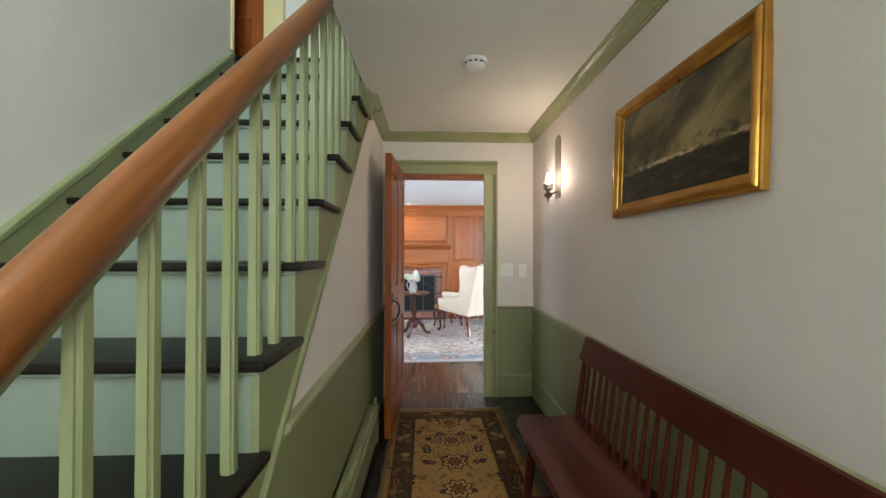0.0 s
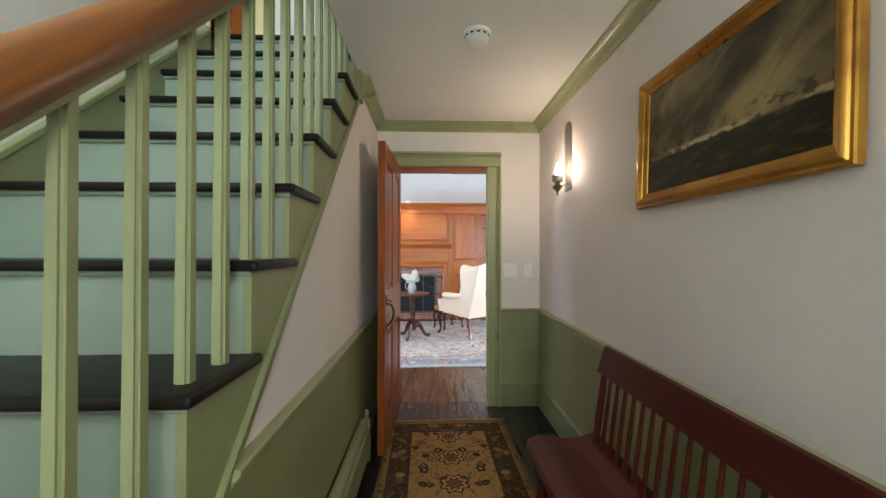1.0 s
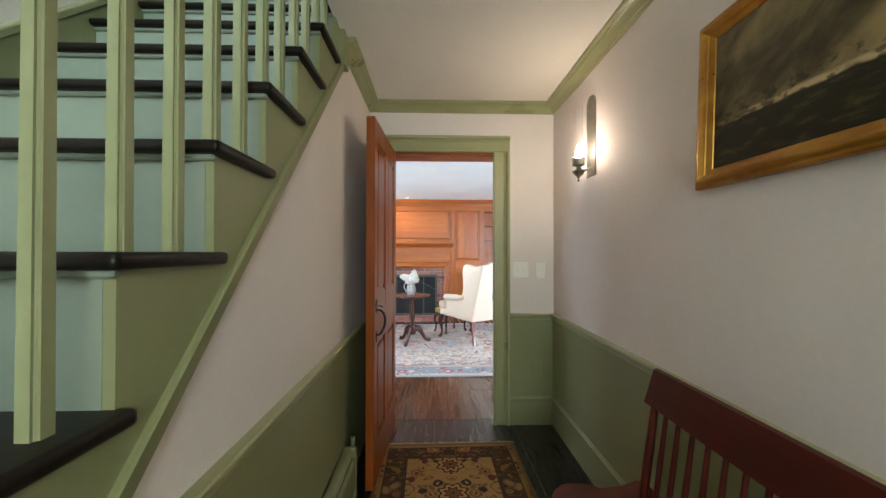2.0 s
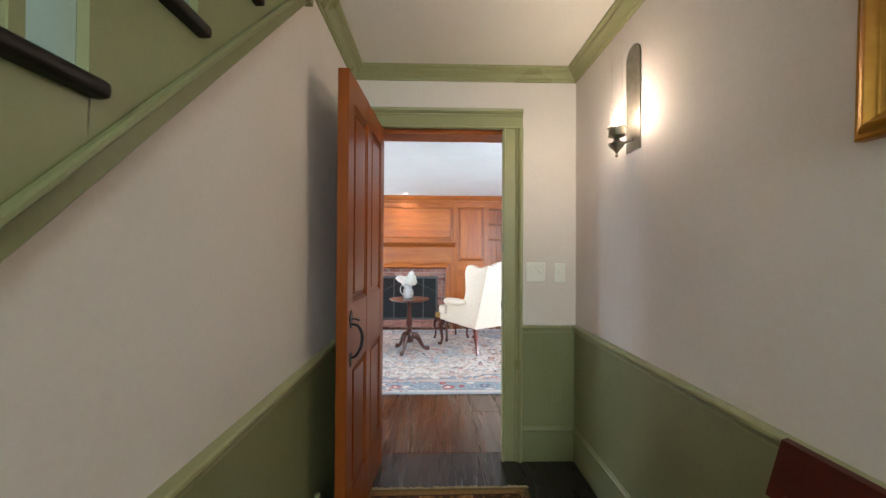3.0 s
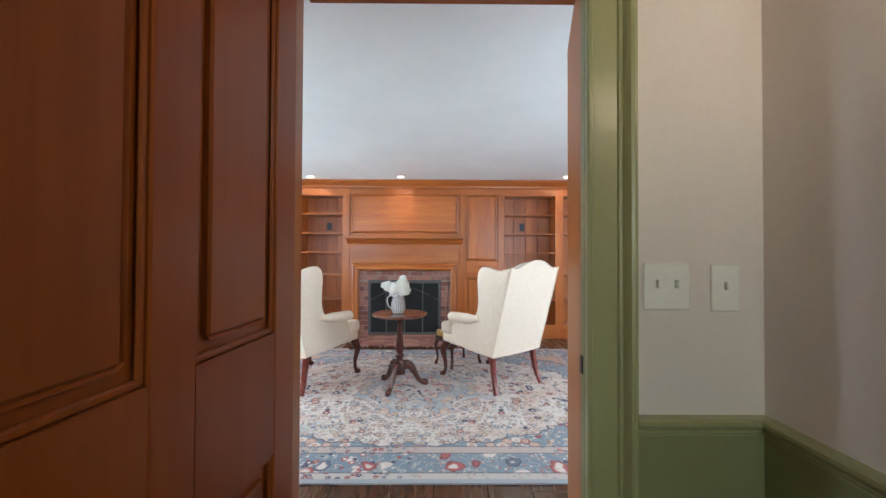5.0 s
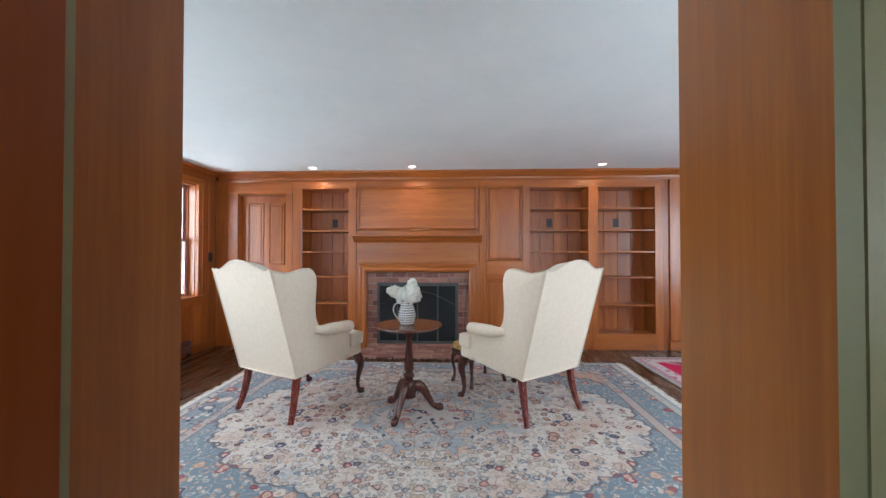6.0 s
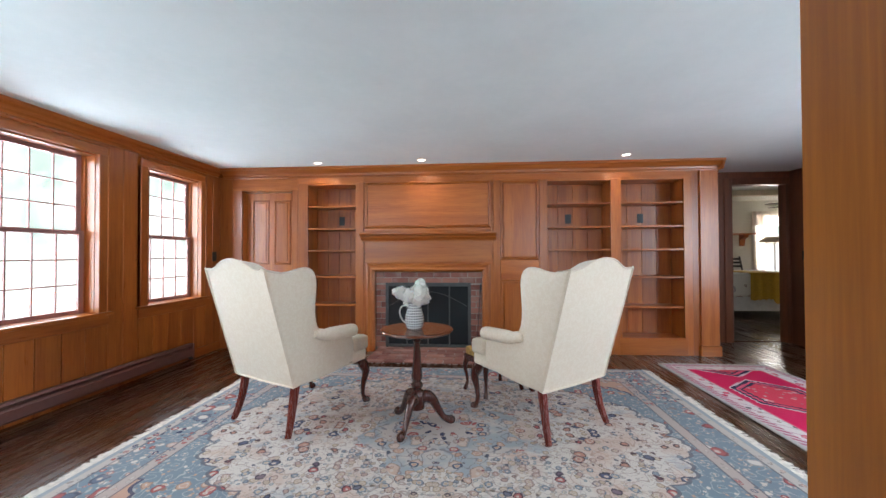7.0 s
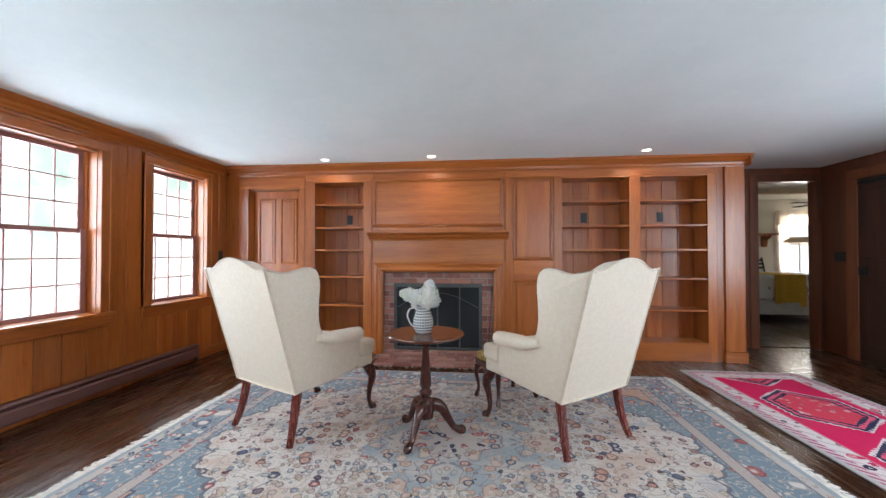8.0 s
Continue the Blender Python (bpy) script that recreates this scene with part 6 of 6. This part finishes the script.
def jug():
    j = thing("flower_jug", Matrix.Translation((0.125, 6.27, 0.662)) @ Matrix.Diagonal((1.16, 1.16, 1.06, 1.0)), "grey and white patterned pottery jug", "jug")
    n = Nodes("patterned_pottery")
    x, y, z = n.split(n.coords)
    u = n.math("MULTIPLY", n.math("ARCTAN2", y, x), 24 / 6.2832)
    v = n.math("MULTIPLY", z, 62.0)
    cell = n.math("MAXIMUM", n.math("ABSOLUTE", n.math("SUBTRACT", n.math("FRACT", u), 0.5)), n.math("ABSOLUTE", n.math("SUBTRACT", n.math("FRACT", v), 0.5)))
    dots = n.math("SUBTRACT", 1.0, n.step(cell, 0.28, 0.36))
    col = n.mix(dots, (0.66, 0.66, 0.64), (0.03, 0.035, 0.05))
    mat = n.set(Base_Color=col, Roughness=0.25)
    part("body", lathe([(0.036, 0.0), (0.042, 0.004), (0.052, 0.03), (0.057, 0.06), (0.054, 0.09), (0.043, 0.125), (0.037, 0.15), (0.041, 0.172), (0.043, 0.175), (0.038, 0.172), (0.033, 0.15), (0.03, 0.1)], 0, 0, 36), mat, j, local=True, smooth=True)
    part("handle", tube(spline([(-0.036, -0.012, 0.155), (-0.07, -0.03, 0.15), (-0.082, -0.035, 0.11), (-0.066, -0.025, 0.06), (-0.05, -0.015, 0.045)]), 0.0042, 10), paint("white_glaze", (0.62, 0.62, 0.60), 0.25, 0.05, 20.0, 0.05), j, "plain pale loop handle", local=True, smooth=True)
    b = thing("bouquet", (0.125, 6.27, 0.83), "full white hydrangea heads in the jug", "flowers")
    petal = Nodes("white_petals")
    pc = petal.mix(petal.noise(petal.coords, 30, 3), (0.80, 0.76, 0.68), (0.90, 0.87, 0.83))
    pm = petal.set(Base_Color=pc, Roughness=0.7, Subsurface_Weight=0.15)
    rnd = random.Random(11)
    heads = [(0.035, 0.0, 0.085, 0.062), (-0.03, -0.02, 0.06, 0.052), (-0.09, 0.01, 0.075, 0.045), (-0.125, 0.0, 0.088, 0.028), (0.065, 0.03, 0.04, 0.042), (0.015, 0.04, 0.05, 0.05), (0.03, -0.035, 0.04, 0.045), (-0.045, 0.03, 0.03, 0.045), (0.04, 0.0, 0.14, 0.035)]
    for hx, hy, hz, hr in heads:
        verts, faces = [], []
        for k in range(int(150 * hr / 0.05)):
            d = Vector((rnd.gauss(0, 1), rnd.gauss(0, 1), rnd.gauss(0, 1))).normalized()
            c = Vector((hx, hy, hz)) + d * hr * rnd.uniform(0.8, 1.02)
            d = (d + Vector((rnd.uniform(-.5, .5), rnd.uniform(-.5, .5), rnd.uniform(-.5, .5)))).normalized()
            u = d.orthogonal().normalized()
            w = d.cross(u)
            turn, s = rnd.uniform(0, 6.3), rnd.uniform(0.009, 0.014)
            for q in range(4):
                a = turn + q * math.pi / 2
                e1, e2 = math.cos(a) * u + math.sin(a) * w, -math.sin(a) * u + math.cos(a) * w
                i = len(verts)
                verts += [tuple(c), tuple(c + s * (0.55 * e1 + 0.45 * e2) + d * 0.002), tuple(c + s * e1 * 1.05 + d * 0.0035), tuple(c + s * (0.55 * e1 - 0.45 * e2) + d * 0.002)]
                faces.append((i, i + 1, i + 2, i + 3))
        me = bpy.data.meshes.new("bloom")
        me.from_pydata(verts, [], faces)
        me.materials.append(pm)
        o = new("bloom", me)
        o.parent = b
        core = bmesh.new()
        bmesh.ops.create_icosphere(core, subdivisions=2, radius=hr * 0.82, matrix=Matrix.Translation((hx, hy, hz)))
        part("bloom_core", core, pm, o, local=True, smooth=True)
    stem = Nodes("green_stem").set(Base_Color=(0.08, 0.14, 0.04, 1), Roughness=0.6)
    for hx, hy, hz, hr in heads[:5]:
        part("stem", tube([(hx * 0.1, hy * 0.1, -0.1), (hx * 0.3, hy * 0.3, 0.0), (hx, hy, hz)], 0.003, 6), stem, b, local=True)


jug()


def footstool():
    f = thing("footstool", pose(0.70, 6.98, 0.012, 0, 0, 37), "small footstool with gold seat and dark cabriole legs", "footstool")
    gold = paint("gold_needlework", (0.34, 0.20, 0.05), 0.85, 0.4, 25.0, 0.4)
    part("cushion", boxed(-0.2, 0.2, -0.14, 0.14, 0.30, 0.37, bevel=0.025, seg=3), gold, f, local=True, smooth=True)
    part("apron", boxed(-0.205, 0.205, -0.145, 0.145, 0.255, 0.305, bevel=0.004), MAHOGANY, f, local=True)
    for sx in (-1, 1):
        for sy in (-1, 1):
            q = spline([(sx * 0.18, sy * 0.12, 0.27), (sx * 0.20, sy * 0.14, 0.2), (sx * 0.185, sy * 0.125, 0.08), (sx * 0.2, sy * 0.14, 0.0)], 4)
            part("leg", tube(q, [0.024, 0.024, 0.023, 0.021, 0.019, 0.017, 0.015, 0.013, 0.012, 0.013, 0.016, 0.018, 0.018], 10), MAHOGANY, f, local=True, smooth=True)


footstool()


# ---- the bedroom beyond the passage ----
def bedroom_things():
    bed = thing("bed", (6.2, 11.8, 0), "high bed under a pale patterned quilt with mustard throw", "bed")
    quilt = Nodes("patterned_quilt")
    c = flowers(quilt, quilt.coords, 6.0, 0.34, ((0.22, 0.25, 0.22), (0.35, 0.22, 0.20), (0.30, 0.30, 0.36)), (0.64, 0.62, 0.58), 6.0)
    qm = quilt.set(Base_Color=c, Roughness=0.9)
    lower = paint("dust_ruffle", (0.55, 0.54, 0.54), 0.9, 0.1, 9.0, 0.3)
    throw = paint("mustard_wool", (0.46, 0.28, 0.03), 0.95, 0.15, 40.0, 0.5)
    part("mattress", boxed(4.9, 6.9, 11.0, 12.4, 0.36, 0.80, bevel=0.05, seg=3), qm, bed, "flowered quilt over the mattress", smooth=True)
    part("valance", boxed(4.93, 6.87, 11.03, 12.37, 0.10, 0.38, bevel=0.01), lower, bed)
    bm = bmesh.new()
    box(bm, 5.64, 6.16, 10.985, 11.9, 0.785, 0.815, bevel=0.012)
    k = 16
    lo = [bm.verts.new((5.63 + 0.52 * i / k, 10.975 + 0.012 * math.sin(i * 1.3), 0.30 + 0.10 * i / k * (0.4 if i < 13 else -0.6) + 0.012 * math.sin(i * 2.1))) for i in range(k + 1)]
    hi = [bm.verts.new((5.64 + 0.51 * i / k, 10.985 + 0.004 * math.sin(i * 1.3), 0.80)) for i in range(k + 1)]
    for i in range(k):
        bm.faces.new((lo[i], lo[i + 1], hi[i + 1], hi[i]))
    part("throw", bm, throw, bed, "mustard wool throw over the side", smooth=True)
    for x in (5.0, 6.8):
        for y in (11.1, 12.3):
            part("leg", tube([(x, y, 0.0), (x, y, 0.12)], 0.03, 10), MAHOGANY, bed)
    w = thing("window_4", (7.35, 12.6, 0.75), "bright bedroom window with white frame", "window", kind="structure")
    for a, b in ((6.82, 6.90), (7.80, 7.88)):
        part("casing", boxed(a, b, 12.57, 12.60, 0.65, 2.06), WHITEPL, w)
    part("casing", boxed(6.90, 7.80, 12.57, 12.60, 1.98, 2.06), WHITEPL, w)
    part("sill", boxed(6.78, 7.92, 12.53, 12.60, 0.70, 0.75, bevel=0.005), WHITEPL, w)
    part("meeting_rail", boxed(6.90, 7.80, 12.62, 12.65, 1.36, 1.40), WHITEPL, w)
    p = part("pane", boxed(6.90, 7.80, 12.64, 12.643, 0.75, 1.98), PANE, w)
    p.visible_shadow = False
    sheer = Nodes("sheer_curtain").set(Base_Color=(0.75, 0.66, 0.58, 1), Roughness=0.9, Transmission_Weight=0.35)

    def cloth(name, a, b, z0, z1, y, label):
        c = thing(name, ((a + b) / 2, y, z1), label, "curtain")
        bm = bmesh.new()
        k = 40
        lo = [bm.verts.new((a + (b - a) * i / k, y + 0.018 * math.sin(i * 1.6), z0 + 0.008 * math.sin(i * 0.8))) for i in range(k + 1)]
        hi = [bm.verts.new((a + (b - a) * i / k, y + 0.010 * math.sin(i * 1.6), z1)) for i in range(k + 1)]
        for i in range(k):
            bm.faces.new((lo[i], lo[i + 1], hi[i + 1], hi[i]))
        part("cloth", bm, sheer, c, smooth=True)

    cloth("curtain", 6.80, 7.05, 0.65, 2.06, 12.53, "pale sheer curtain beside the bright window")
    cloth("curtain", 7.62, 7.90, 0.65, 2.06, 12.53, "pale sheer curtain beside the bright window")
    cloth("valance", 6.76, 7.94, 1.78, 2.10, 12.50, "gathered pale window valance")
    lamp = thing("table_lamp", (7.0, 12.2, 0.80), "table lamp with wide pale shade", "lamp")
    part("shade", tube([(7.0, 12.2, 1.40), (7.0, 12.2, 1.46), (7.0, 12.2, 1.52)], [0.27, 0.24, 0.15], 28), paint("lamp_shade", (0.76, 0.62, 0.48), 0.9, 0.06, 12.0, 0.2), lamp, smooth=True)
    part("stem", tube([(7.0, 12.2, 0.0), (7.0, 12.2, 0.03), (7.0, 12.2, 0.05), (7.0, 12.2, 1.42)], [0.12, 0.12, 0.015, 0.012], 16), WHITEPL, lamp, smooth=True)
    shelf = thing("wall_shelf", (6.4, 12.6, 1.58), "small wooden shelf on brackets", "shelf")
    part("board", boxed(5.6, 6.78, 12.40, 12.60, 1.58, 1.61, bevel=0.004), PINE_X, shelf)
    for x in (5.8, 6.55):
        part("bracket", prism(bmesh.new(), [(0, 0), (0.17, 0), (0.15, -0.05), (0.05, -0.10), (0.03, -0.24), (0, -0.26)], Matrix(((0, 0, 1, x), (-1, 0, 0, 12.60), (0, 1, 0, 1.58), (0, 0, 0, 1))), 0.10), PINE, shelf)
    ch = thing("wooden_chair", (6.5, 12.45, 0), "dark wooden slat-back chair behind the bed", "chair")
    for x in (6.32, 6.52):
        part("post", tube([(x + 0.06, 12.47, 0.0), (x + 0.04, 12.47, 0.6), (x - 0.04, 12.5, 1.10)], 0.016, 10), BLACK, ch, smooth=True)
    part("seat", boxed(6.30, 6.62, 12.42, 12.56, 0.44, 0.47, bevel=0.008), BLACK, ch)
    for z in (0.86, 0.94, 1.02):
        part("slat", boxed(6.32 - (z - 0.86) * 0.2, 6.54 - (z - 0.86) * 0.2, 12.485, 12.50, z, z + 0.045, bevel=0.004), BLACK, ch)
    structure("beam", boxed(3.3, 8.6, 11.1, 11.22, 2.25, 2.35, bevel=0.008), paint("painted_beam", (0.62, 0.52, 0.38), 0.7, 0.1, 6.0, 0.3), "pale painted ceiling beam", "beam")
    fan = thing("ceiling_fan", (7.3, 11.9, 2.35), "ceiling fan with dark thin blades at rest", "ceiling fan")
    part("hub", lathe([(0.02, 2.35), (0.03, 2.25), (0.09, 2.23), (0.09, 2.16), (0.03, 2.14)], 7.3, 11.9, 20), WHITEPL, fan, smooth=True)
    for k in range(4):
        bm = boxed(0.1, 0.72, -0.06, 0.06, -0.004, 0.004, bevel=0.002)
        bm.transform(Matrix.Translation((7.3, 11.9, 2.18)) @ Matrix.Rotation(k * math.pi / 2 + 0.1, 4, "Z") @ Matrix.Rotation(0.06, 4, "X"))
        part("blade", bm, SOOT, fan)


bedroom_things()


# ---- floor boards, last ----
def boards(name, x0, x1, y0, y1, width, mat, label, holes=(), seed=1, length=2.4):
    f = tagged(new(name), label, "floor", kind="structure")
    part("bed", boxed(x0, x1, y0, y1, -0.06, -0.02), mat, f)
    rnd = random.Random(seed)
    x = x0
    while x < x1 - 0.01:
        w = width * rnd.uniform(0.85, 1.15)
        b = min(x + w, x1)
        y = y0 - rnd.uniform(0, length * 0.8)
        while y < y1:
            e = y + length * rnd.uniform(0.75, 1.2)
            a, c = max(y, y0), min(e, y1)
            if c - a > 0.02:
                part("plank", boxed(x + 0.0008, b - 0.0008, a + 0.0008, c - 0.0008, -0.02, 0.0 - rnd.uniform(0, 0.0007), bevel=0.0022), mat, f)
            y = e
        x = b
    return f


boards("floor_hall", -1.15, HX1, -1.0, 3.915, 0.27, FLOORHALL, "very dark wide floor boards")
boards("floor_room", RX0 - 0.02, RX1, 3.916, 8.95, 0.25, FLOOR, "polished brown oak floor boards", seed=2)
